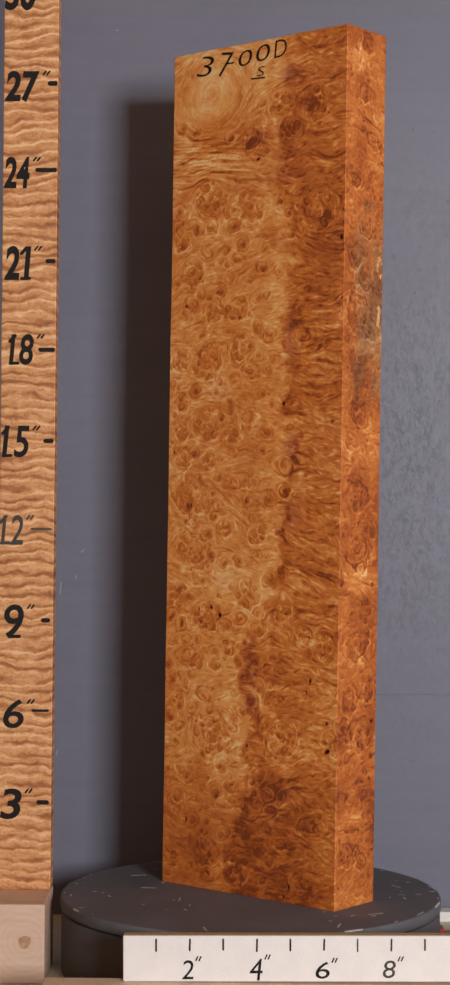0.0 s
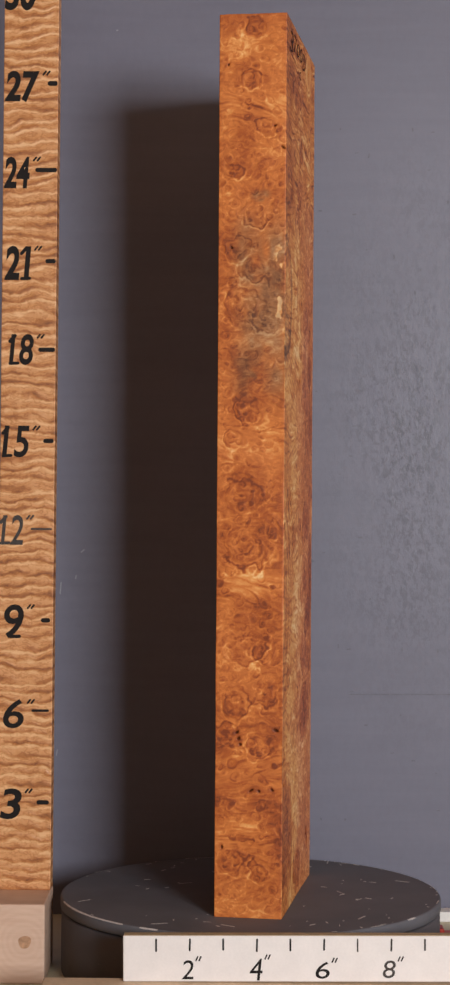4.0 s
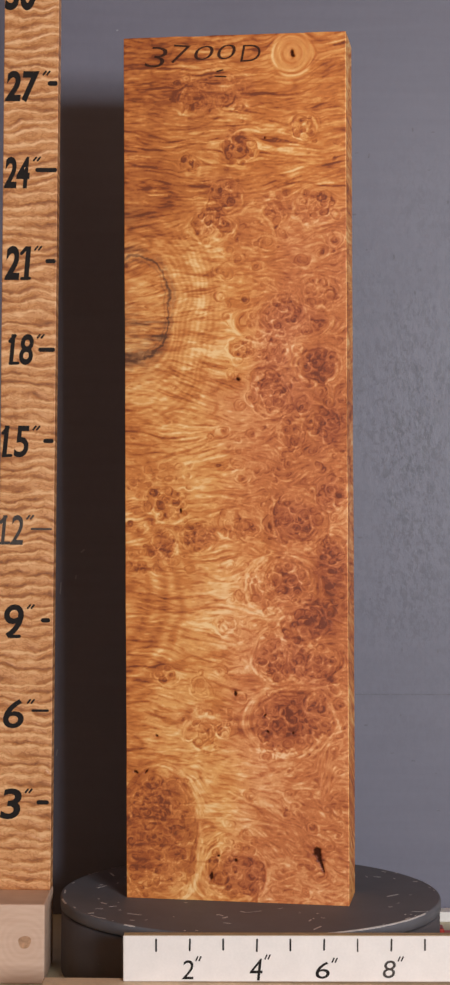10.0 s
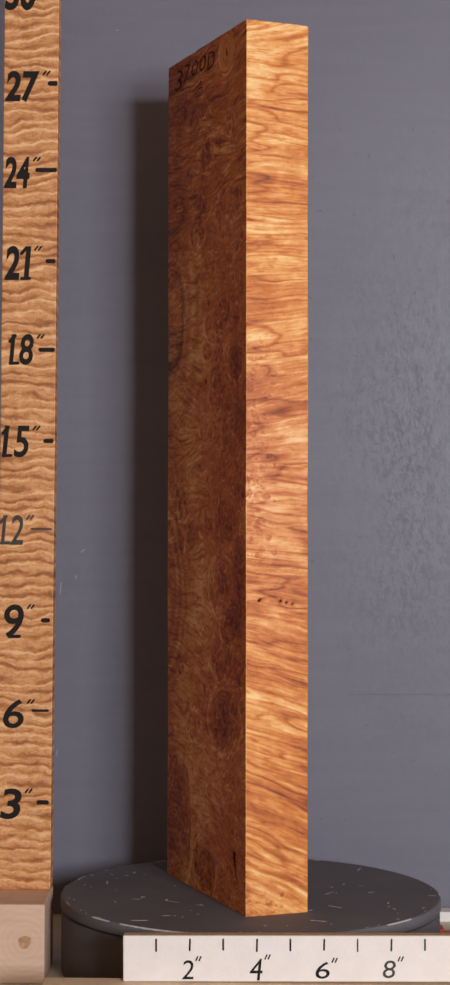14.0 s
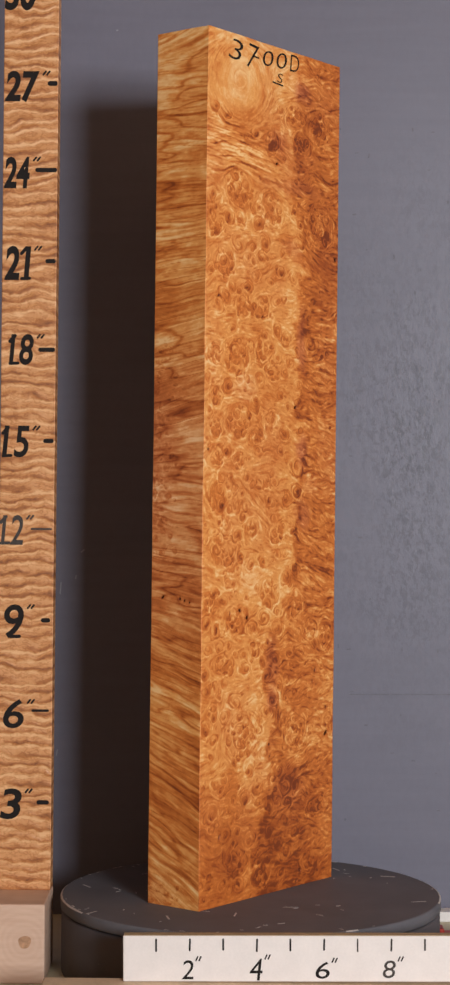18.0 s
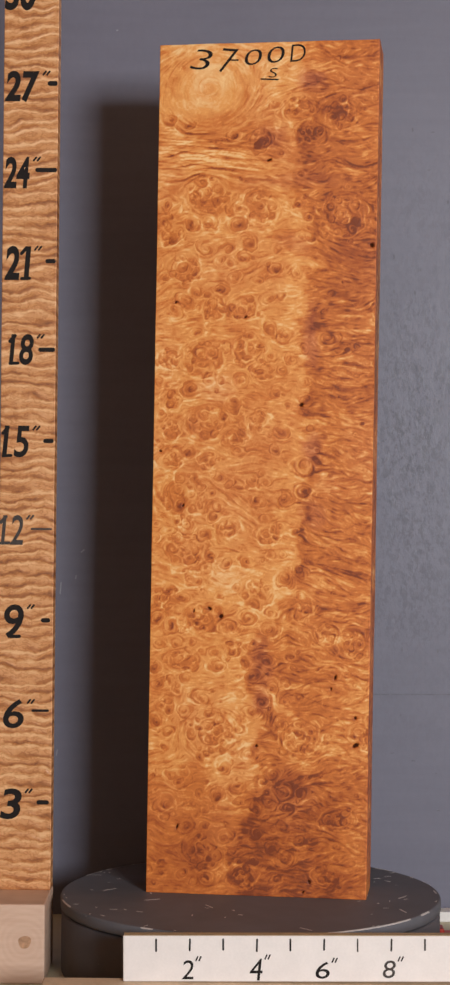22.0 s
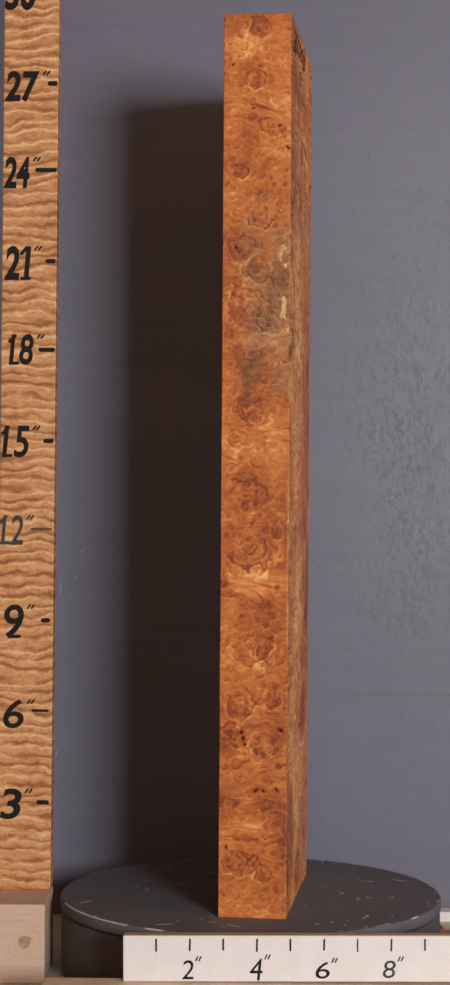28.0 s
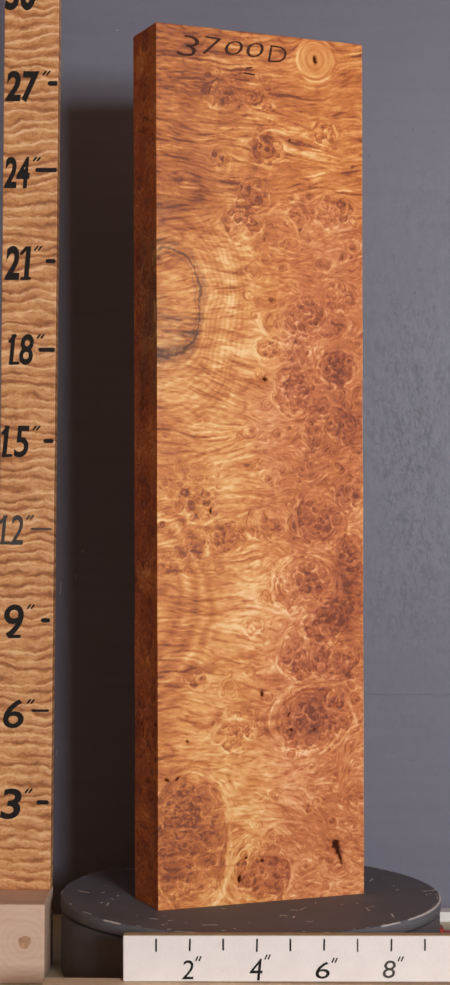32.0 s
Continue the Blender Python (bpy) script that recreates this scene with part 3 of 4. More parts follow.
def value_noise(x, y, seed):
    """Smooth lattice noise, about -1 to 1."""
    table = np.random.RandomState(seed).uniform(-1, 1, (256, 256))
    xi, yi = np.floor(x).astype(int), np.floor(y).astype(int)
    fx, fy = x - xi, y - yi
    fx, fy = fx * fx * fx * (fx * (fx * 6 - 15) + 10), fy * fy * fy * (fy * (fy * 6 - 15) + 10)
    a, b = table[xi % 256, yi % 256], table[(xi + 1) % 256, yi % 256]
    c, d = table[xi % 256, (yi + 1) % 256], table[(xi + 1) % 256, (yi + 1) % 256]
    return (a * (1 - fx) + b * fx) * (1 - fy) + (c * (1 - fx) + d * fx) * fy


def clouds(x, y, seed, octaves=4, fall=0.55):
    total, amount = np.zeros(np.broadcast(x, y).shape), 1.0
    for k in range(octaves):
        total += amount * value_noise(x * 2 ** k + 17.3 * k, y * 2 ** k + 5.1 * k, seed + k)
        amount *= fall
    return total


def step01(x):
    x = np.clip(x, 0, 1)
    return x * x * (3 - 2 * x)


class Figure:
    """The wood's figure on the four upright faces, as one strip: p runs round the board, v up it.

    The grain's direction is laid out first (flowing lines, parted by the eyes), then fibres are combed along it."""

    def __init__(self, p, v):
        self.pp, self.vv = p, v
        self.p, self.v = np.meshgrid(p, v, indexing="ij")
        p, v = self.p, self.v
        self.starts = {"front": 0.0, "edge": WIDE, "back": WIDE + THICK, "curly": 2 * WIDE + THICK}
        self.wp = p + 0.07 * clouds(p * 1.6, v * 1.6, 3, 3) + 0.022 * clouds(p * 7, v * 7, 8, 2)
        self.wv = v + 0.07 * clouds(p * 1.6, v * 1.6, 23, 3) + 0.022 * clouds(p * 7, v * 7, 28, 2)
        self.angle = 0.30 * clouds(p * 0.35, v * 0.5, 40, 3) + 0.16 * clouds(p * 1.4, v * 2.2, 50, 2)
        self.wild = 0.95 * clouds(p * 2.4, v * 3.2, 52, 3)
        self.knob = clouds(p * 4.2, v * 4.2, 56, 2)
        self.c2, self.s2 = np.ones(p.shape), np.zeros(p.shape)
        self.tone = 0.055 * clouds(p * 0.5, v * 0.5, 60, 4) + 0.05 * clouds(p * 2.2, v * 2.6, 66, 3)
        self.crumb, self.long, self.short = np.zeros(p.shape), np.ones(p.shape), np.ones(p.shape)
        self.pit, self.smoke, self.depth = np.zeros(p.shape), np.zeros(p.shape), np.zeros(p.shape)
        self.rose, self.honey = np.zeros(p.shape), np.zeros(p.shape)
        self.rng = np.random.RandomState(11)

    def near(self, face, u, v, reach):
        """The patch of the strip round a place, so that small marks cost little."""
        p = self.starts[face] + u
        i0, i1 = np.searchsorted(self.pp, (p - reach, p + reach))
        j0, j1 = np.searchsorted(self.vv, (v - reach, v + reach))
        return p, (slice(i0, i1), slice(j0, j1))

    def steer(self, w, angle, weight):
        self.c2[w] += weight * (np.cos(2 * angle) - self.c2[w])
        self.s2[w] += weight * (np.sin(2 * angle) - self.s2[w])

    def sweep(self, face, u, v, ru, rv, angle, amount=1.0):
        """Grain drawn into one direction over a soft oval patch."""
        p, w = self.near(face, u, v, max(ru, rv) * 2.0)
        d = ((self.wp[w] - p) / ru) ** 2 + ((self.wv[w] - v) / rv) ** 2
        self.steer(w, angle + 0.10 * self.wild[w], amount * np.exp(-d ** 1.5))
        self.crumb[w] *= 1 - 0.9 * amount * np.exp(-d ** 1.5)

    def patch(self, face, u, v, ru, rv, dark, rose=0.0, crumb=0.0, hard=2.0):
        """A darker or paler patch with an uneven outline."""
        p, w = self.near(face, u, v, max(ru, rv) * 2.0)
        if self.p[w].size == 0:
            return
        d = np.hypot((self.wp[w] - p) / ru, (self.wv[w] - v) / rv) * (1 + 0.25 * clouds(self.p[w] * 1.3, self.v[w] * 1.3, 340, 4))
        m = np.exp(-d ** (2 * hard))
        self.tone[w] += dark * m
        self.rose[w] += rose * m
        self.crumb[w] = np.maximum(self.crumb[w], crumb * m)

    def bud(self, p, v, r, dark, pale, line=0.2, whirl=1.0):
        """One eye: grain runs round it, one side dark, a thin brown outline in a pale ring."""
        reach = 2.0 * r + 0.03
        i0, i1 = np.searchsorted(self.pp, (p - reach, p + reach))
        j0, j1 = np.searchsorted(self.vv, (v - reach, v + reach))
        w = (slice(i0, i1), slice(j0, j1))
        if self.p[w].size == 0:
            return
        tilt, st = self.rng.uniform(-0.8, 0.8), self.rng.uniform(1.0, 1.45)
        x, y = self.wp[w] - p, self.wv[w] - v
        x, y = x * math.cos(tilt) + y * math.sin(tilt), y * math.cos(tilt) - x * math.sin(tilt)
        x, y = x / st ** 0.5, y * st ** 0.5
        d = np.hypot(x, y) / r * (1 + 0.24 * self.knob[w])
        around = np.arctan2(y, x)
        self.steer(w, around + tilt + math.pi / 2 + self.rng.uniform(-0.15, 0.15), whirl * np.exp(-(d / 1.35) ** 4))
        fine = max(0.09, 0.021 / r)
        lit = np.cos(around - self.rng.uniform(-2.6, -0.4))
        other = np.cos(around - self.rng.uniform(0, 6.3))
        self.tone[w] += dark * np.exp(-(d / 0.8) ** 4) * (0.75 + 0.7 * lit) + line * np.clip(0.15 + 0.95 * other, 0, 1) * np.exp(-((d - 0.95) / fine) ** 2) \
            - pale * np.clip(0.35 + 0.75 * lit, 0, 1) * np.exp(-((d - 0.95 - 2.0 * fine) / (1.25 * fine)) ** 2)
        return w, d

    def eye(self, face, u, v, r, dark=0.14, pale=0.16, line=0.2):
        """A large eye is a rosette of small ones within a common outline."""
        p = self.starts[face] + u
        if r < 0.3:
            self.bud(p, v, r, dark, pale, line)
            if r > 0.17:
                self.bud(p + self.rng.uniform(-0.3, 0.3) * r, v + self.rng.uniform(-0.3, 0.3) * r, 0.42 * r, 0.8 * dark, 0.7 * pale, line)
            return
        got = self.bud(p, v, r, 0.62 * dark, 1.1 * pale, 0.8 * line)
        if got is None:
            return
        done = []
        for k in range(int(150 * r)):
            a, s = self.rng.uniform(0, 6.283), self.rng.uniform(0.07, 0.10 + 0.16 * r)
            q = (r - 0.8 * s) * math.sqrt(self.rng.uniform(0, 1))
            x, y = q * math.cos(a), q * math.sin(a)
            if all((x - i) ** 2 + (y - j) ** 2 > (0.92 * (s + t)) ** 2 for i, j, t in done):
                done.append((x, y, s))
                self.bud(p + x, v + y, s, 0.75 * dark * self.rng.uniform(0.5, 1.5), pale * self.rng.uniform(0.4, 1.4), line)

    def crowd(self, face, tries, area, r0, r1, dark, pale, line, taken=(), share=None):
        """Many more eyes in an area, none of them on another."""
        got = np.array([(x, y, 0.75 * q) for x, y, q in taken] or [(-9.0, -9.0, 0.1)])
        for k in range(tries):
            u, v, r = self.rng.uniform(area[0], area[1]), self.rng.uniform(area[2], area[3]), self.rng.uniform(r0, r1)
            if share is not None and self.rng.uniform() > share(u, v):
                continue
            if np.all((got[:, 0] - u) ** 2 + (got[:, 1] - v) ** 2 > (1.02 * (got[:, 2] + r)) ** 2):
                got = np.vstack((got, (u, v, r)))
                self.eye(face, u, v, r, dark * self.rng.uniform(0.4, 1.4), pale * self.rng.uniform(0.5, 1.3), line)

    def hole(self, face, u, v, r, plain=False):
        p, w = self.near(face, u, v, r * 4)
        a, st = self.rng.uniform(0.2, 2.6), self.rng.uniform(1.0, 1.7)
        st = 1.0 if plain else st
        x, y = self.p[w] - p + 0.5 * (self.wp[w] - self.p[w]), self.v[w] - v + 0.2 * (self.wv[w] - self.v[w])
        x = x - np.mean(x) * 0.3
        d = np.hypot((x * math.cos(a) + y * math.sin(a)) / st, (y * math.cos(a) - x * math.sin(a)) * st) / (r * 0.72)
        d *= 1 + 0.3 * value_noise(self.p[w] * 11, self.v[w] * 11, 200)
        m = 1 - step01((d - 0.7) / 0.55)
        self.pit[w] = np.maximum(self.pit[w], m)
        self.depth[w] = np.maximum(self.depth[w], m * 0.05)
        self.tone[w] += 0.22 * np.exp(-(d / 2.0) ** 2)

    def on(self, face):
        a = self.starts[face]
        b = a + (WIDE if face in ("front", "back") else THICK)
        return (self.p >= a) & (self.p < b), self.p - a

    def lay(self, m, angle, crumb, tone, long, short, rose, honey):
        """Set a whole face's ground: direction, share of curled grain, tone, strength of the fibres, tints."""
        for field, value in ((self.angle, angle), (self.crumb, crumb), (self.long, long), (self.short, short), (self.rose, rose), (self.honey, honey)):
            field[m] = (value + np.zeros(m.shape))[m]
        self.tone += np.where(m, tone, 0)
        a = np.where(m, self.angle + self.wild * self.crumb, 0)
        self.c2[m], self.s2[m] = np.cos(2 * a)[m], np.sin(2 * a)[m]

    def hairs(self, u, bend, many, amount, seed):
        """Thin dark growth lines, each with a paler one beside it, along the level lines of bend."""
        field = clouds(u * 0.45 + 0.1 * many, bend * many, seed, 2)
        return amount * np.exp(-((field - 0.15) / 0.09) ** 2) - 0.5 * amount * np.exp(-((field + 0.35) / 0.2) ** 2)

    def front_face(self):
        m, u = self.on("front")
        v = self.v
        vv = (0, 3.5, 5.3, 6.5, 7.7, 8.5, 9.7, 10.5, 11.5, 12.9, 14.0, 15.4, 16.4, 17.2, 18.4, 19.8, 22.4, 27.1)
        uu = (2.6, 3.23, 3.51, 3.19, 3.37, 3.66, 4.45, 4.54, 4.62, 4.91, 5.09, 4.87, 5.06, 5.15, 4.93, 5.01, 4.58, 4.92)
        ragged = np.interp(v, vv, uu) + 0.36 * clouds(u * 1.3, v * 1.5, 70, 4)
        d = u - ragged
        right = step01((d + 0.15) / 0.45)
        lines = np.exp(-((v - 23.45) / 0.75) ** 4) * step01((4.6 - u) / 1.5)
        tone = 0.25 + 0.145 * right - 0.07 * np.exp(-((d + 0.45) / 0.4) ** 2)
        tone += 0.16 * np.exp(-((d - 0.18) / 0.26) ** 2) * step01((20.5 - v) / 2) * (0.7 + 0.9 * value_noise(u * 6, v * 6, 77))
        tone += 0.26 * step01((5.0 - v) / 3.6) + 0.07 * step01((v - 12) / 8) * right
        tone += lines * (self.hairs(u, v + 0.12 * u, 4.0, 0.24, 710) + self.hairs(u, v + 0.12 * u, 7.0, 0.16, 715))
        tone += right * self.hairs(u, v + 0.25 * u + 0.10 * clouds(u * 1.5, v * 1.5, 722, 2), 2.6, 0.16, 720)
        tone -= 0.10 * step01((v - 24.3) / 0.8) * (1 - step01((u - 3.6) / 1.2))
        tone += 0.09 * right * clouds(u * 0.9, v * 0.8, 78, 4)
        angle = self.angle - 0.10 * lines - 0.35 * right * step01((v - 8) / 3) * step01((14 - v) / 3)
        self.lay(m, angle, np.clip(0.40 + 0.14 * right - 0.9 * lines, 0, 1), tone, 0.55 + 0.45 * right + 1.1 * lines, 0.8 + 0.35 * right, 0.04 + 0.15 * np.clip(clouds(u * 0.6, v * 0.35, 305, 3), 0, 1), 0.22)
        self.sweep("front", 5.9, 20.5, 1.3, 0.75, -0.50)
        self.sweep("front", 2.2, 20.2, 2.2, 0.35, 0.10, 0.8)
        self.sweep("front", 5.9, 18.0, 1.0, 0.8, -0.15, 0.7)
        self.sweep("front", 5.8, 9.9, 1.0, 0.55, -0.45)
        self.sweep("front", 3.9, 6.0, 0.35, 1.0, 1.9, 0.9)
        self.sweep("front", 4.4, 3.4, 0.9, 0.9, 0.75, 0.9)
        self.sweep("front", 3.3, 22.5, 2.6, 0.35, -0.22, 0.9)
        self.sweep("front", 1.0, 5.5, 0.4, 1.4, 1.4, 0.7)
        self.sweep("front", 5.9, 24.0, 1.0, 0.35, -0.10, 0.8)
        for row in ((3.4, 24.6, 2.0, 2.0, 0.06, 0.0), (5.9, 20.3, 1.3, 0.35, 0.10, 0.1), (4.9, 25.75, 0.40, 0.28, 0.16, 0.8), (3.5, 24.0, 0.45, 0.3, 0.12, 0.3), (4.4, 22.6, 1.4, 0.22, 0.10, 0.3),
                    (5.05, 17.6, 0.22, 0.9, 0.14, 0.7), (5.1, 14.0, 0.30, 0.45, 0.16, 0.8), (5.2, 12.0, 0.35, 0.5, 0.08, 0.5), (3.55, 7.4, 0.35, 0.8, 0.16, 0.5), (3.6, 6.1, 0.3, 0.4, 0.10, 0.6),
                    (4.5, 3.4, 0.9, 0.7, 0.12, 0.2), (1.3, 1.3, 0.9, 0.45, 0.14, 0.1), (5.4, 1.5, 0.7, 0.4, 0.10, 0.0), (6.4, 8.2, 0.5, 0.4, -0.10, 0.0), (4.7, 8.6, 0.4, 0.3, -0.12, 0.0),
                    (2.6, 10.0, 0.7, 0.5, -0.10, 0.1), (3.7, 25.6, 0.6, 0.30, -0.05, 0.0), (4.6, 23.4, 0.9, 0.9, 0.06, 0.2), (4.4, 20.6, 0.5, 0.25, 0.12, 0.3), (5.9, 26.2, 0.7, 0.35, -0.08, 0.0), (5.6, 13.0, 0.5, 0.35, -0.12, 0.2), (2.1, 16.0, 0.6, 0.5, -0.07, 0.3), (2.3, 4.0, 0.5, 0.5, -0.08, 0.0), (6.4, 1.9, 0.4, 0.8, -0.12, 0.0), (6.0, 21.6, 0.5, 0.4, -0.08, 0.0)):
            self.patch("front", *row)
        taken = EYES_FRONT_HIGH + EYES_FRONT_LOW
        for u0, v0, r in taken[1:]:
            self.eye("front", u0, v0, r, 0.18 if u0 < 4.6 else 0.07, 0.14, 0.22)
        self.crowd("front", 420, (0.1, 5.0, 0.3, 22.0), 0.12, 0.30, 0.16, 0.11, 0.20, taken)
        self.crowd("front", 300, (0.05, 6.95, 0.1, 26.8), 0.05, 0.10, 0.12, 0.09, 0.14, taken, lambda a, b: 0.15 if 22.4 < b < 24.4 or (b > 24.4 and a < 4) else 0.9)
        # the large smooth eye in the upper corner, with wide rings
        p, w = self.near("front", 1.6, 25.55, 2.2)
        q = np.hypot((self.wp[w] - p) / 1.10, self.wv[w] - 25.55)
        calm = np.exp(-(q / 1.25) ** 6)
        self.steer(w, np.arctan2(self.wv[w] - 25.55, self.wp[w] - p) + math.pi / 2, np.exp(-(q / 1.7) ** 4))
        self.short[w] *= 1 - 0.7 * calm
        self.long[w] *= 1 - 0.4 * calm
        self.tone[w] += calm * (0.035 * np.sin(q * 12 + 1.5 * clouds(self.p[w], self.v[w], 62, 2)) - 0.05) + 0.09 * np.exp(-((q - 1.0) / 0.12) ** 2) + 0.06 * np.exp(-(q / 0.25) ** 2)
        for row in PITS_FRONT:
            self.hole("front", *row)

    def edge_face(self):
        m, u = self.on("edge")
        v = self.v
        calm = sum(np.exp(-((v - at) / wide) ** 2) for at, wide in ((24.2, 0.4), (14.4, 0.6), (9.9, 0.4), (4.4, 0.6), (2.4, 0.4)))
        self.lay(m, self.angle + 0.25 * np.exp(-((v - 4.4) / 0.8) ** 2), np.clip(0.85 - 0.8 * calm, 0, 1), 0.53 + 0.12 * clouds(u * 1.1, v * 0.7, 83, 3) - 0.08 * np.clip(calm, 0, 1), 0.40 + 0.5 * np.clip(calm, 0, 1), 0.65, 0.12, 0.35)
        for row in ((0.5, 26.0, 0.6, 0.4, -0.18, 0.0), (1.5, 22.6, 0.35, 0.25, 0.18, 0.2), (0.3, 23.6, 0.3, 0.7, -0.10, 0.0), (1.0, 10.0, 1.2, 0.35, -0.12, 0.0), (0.6, 13.8, 0.8, 0.5, -0.10, 0.1), (1.0, 17.2, 0.8, 0.25, -0.12, 0.0), (1.5, 9.2, 0.4, 0.3, 0.10, 0.0)):
            self.patch("edge", *row)
        for u0, v0, r in EYES_EDGE:
            got = self.bud(self.starts["edge"] + u0, v0, r, 0.08, 0.26, 0.34, 0.9)
            if got is not None:
                w, d = got
                self.tone[w] += np.exp(-(d / 0.95) ** 6) * 0.07 * np.sin(d * r * 30)
            self.crowd("edge", 14, (u0 - 0.6 * r, u0 + 0.6 * r, v0 - 0.6 * r, v0 + 0.6 * r), 0.06, 0.12, 0.12, 0.14, 0.20)
        self.crowd("edge", 420, (0.05, 1.98, 0.2, 26.7), 0.05, 0.15, 0.11, 0.13, 0.18, EYES_EDGE)
        veil = np.exp(-(((u - 1.35) / 0.85) ** 4)) * (np.exp(-((v - 18.9) / 1.9) ** 4) + 0.7 * np.exp(-((v - 16.4) / 0.8) ** 2))
        veil = np.clip(veil * (0.95 + 0.6 * clouds(u * 1.6, v * 1.2, 90, 3)), 0, 1)
        self.tone -= np.where(m, 0.10 * veil, 0)
        self.smoke += np.where(m, 0.85 * veil, 0)
        # bright glints on the torn corner, painted in as pale tone
        glints = np.clip(4 * clouds(u * 7, v * 4, 92, 2) - 1.2, 0, 1) * np.exp(-((u - 1.85) / 0.14) ** 2 - ((v - 18.8) / 1.4) ** 4)
        self.tone -= np.where(m, 0.55 * glints, 0)
        self.smoke *= np.where(m, 1 - glints, 1)
        # torn bark pocket at the corner, and its dark bands
        for u0, v0, ru, rv in ((1.1, 16.35, 0.8, 0.22), (1.0, 19.0, 0.55, 0.35), (1.3, 21.6, 0.3, 0.2), (1.85, 18.6, 0.10, 1.2)):
            p, w = self.near("edge", u0, v0, 1.6)
            d = np.hypot((self.wp[w] - p) / ru, (self.wv[w] - v0) / rv)
            self.smoke[w] = np.maximum(self.smoke[w], 0.75 * np.exp(-d ** 4) * np.clip(0.6 + 0.7 * clouds(self.p[w] * 3, self.v[w] * 5, 91, 3), 0, 1) * (self.p[w] < self.starts["back"] + 0.3))
        for row in PITS_EDGE:
            self.hole("edge", *row)
        self.pit[m] *= 0.9

    def back_face(self):
        m, u = self.on("back")
        v = self.v
        burl = step01((u - 3.0 + 0.8 * clouds(u * 0.6, v * 0.5, 385, 3)) / 1.6) * step01((22.2 - v) / 2.0) * (1 - 0.75 * np.exp(-((u - 3.6) / 1.6) ** 2 - ((v - 3.2) / 1.3) ** 2))
        top = step01((v - 20.5) / 2)
        tone = 0.25 + 0.07 * step01((u - 2.4) / 2.5) + 0.05 * top + 0.07 * clouds(u * 0.55, v * 0.5, 380, 3)
        tone += 0.13 * step01((2.6 - u) / 2.0) * step01((v - 19) / 3) + 0.09 * step01((2.4 - u) / 2.0) + 0.04 * top
        tone += 0.17 * np.exp(-((u - 6.5) / 0.8) ** 2 - ((v - 15.6) / 2.0) ** 2) + 0.26 * np.exp(-((u - 6.35) / 0.75) ** 2 - ((v - 9.6) / 2.0) ** 2) + 0.18 * np.exp(-((u - 5.5) / 1.1) ** 2 - ((v - 5.9) / 1.0) ** 2)
        tone -= 0.10 * np.exp(-((u - 3.4) / 1.5) ** 2 - ((v - 3.2) / 1.2) ** 2) + 0.10 * np.exp(-((u - 3.0) / 1.3) ** 2 - ((v - 8.6) / 1.6) ** 2) + 0.08 * np.exp(-((u - 3.0) / 1.2) ** 2 - ((v - 14.0) / 1.6) ** 2)
        tone += 0.14 * np.exp(-((u - 5.4) / 1.4) ** 2 - ((v - 24.95 - 0.12 * (u - 5.4) ** 2) / 0.25) ** 2)
        far = np.hypot((u + 0.4 + 0.1 * clouds(u, v, 106, 2)) / 1.2, (v - 9.4) / 1.7)
        tone += 0.09 * np.sin(far * 15) * step01((far - 0.8) / 0.2) * step01((2.1 - far) / 0.4)
        wave = v + 0.14 * clouds(u * 0.5, v * 0.5, 730, 2) + 0.07 * clouds(u * 1.6, v * 1.2, 732, 2)
        tone += (1 - 0.55 * burl) * (self.hairs(u, wave, 2.2, 0.16, 734) + (0.4 + 0.6 * top) * self.hairs(u, wave, 4.2, 0.15, 736))
        angle = self.angle * 0.8 + 0.10 * clouds(u * 2.0, v * 1.6, 386, 2) + 0.34 * np.exp(-((v - 10.0) / 0.9) ** 2) * step01((u - 1.0) / 1.0) * step01((6 - u) / 2) - 0.38 * np.exp(-((v - 3.0) / 1.2) ** 2) * step01((u - 2.0) / 0.8)
        angle += 0.28 * (u - 5.4) * np.exp(-((v - 25.2) / 0.9) ** 2 - ((u - 5.4) / 1.4) ** 2) - 0.22 * np.exp(-((v - 16.2) / 1.4) ** 2) * step01((4.5 - u) / 2)
        crumb = np.clip(0.10 + 0.62 * burl + 0.25 * np.exp(-((u - 1.0) / 1.2) ** 2 - ((v - 12.5) / 1.3) ** 2), 0, 1)
        rose = np.clip(0.70 * step01((u - 2.6 + 0.8 * clouds(u * 0.5, v * 0.4, 310, 3)) / 2.2) * step01((23 - v) / 3), 0, 1)
        # rings of the bark pocket run out across the face
        q = np.hypot((u - 0.25 + 0.12 * clouds(u, v, 99, 2)) / 1.15, (v - 18.5) / 1.65)
        tone += (0.055 * np.sin(q * 44 + 2 * clouds(u * 1.5, v * 1.5, 101, 2)) - 0.05 + 0.06 * np.sin(q * 9)) * step01((q - 1.0) / 0.2) * step01((2.9 - q) / 0.8) * step01((21.8 - v) / 1.5)
        tone -= 0.07 * step01((1.0 - q) / 0.3)
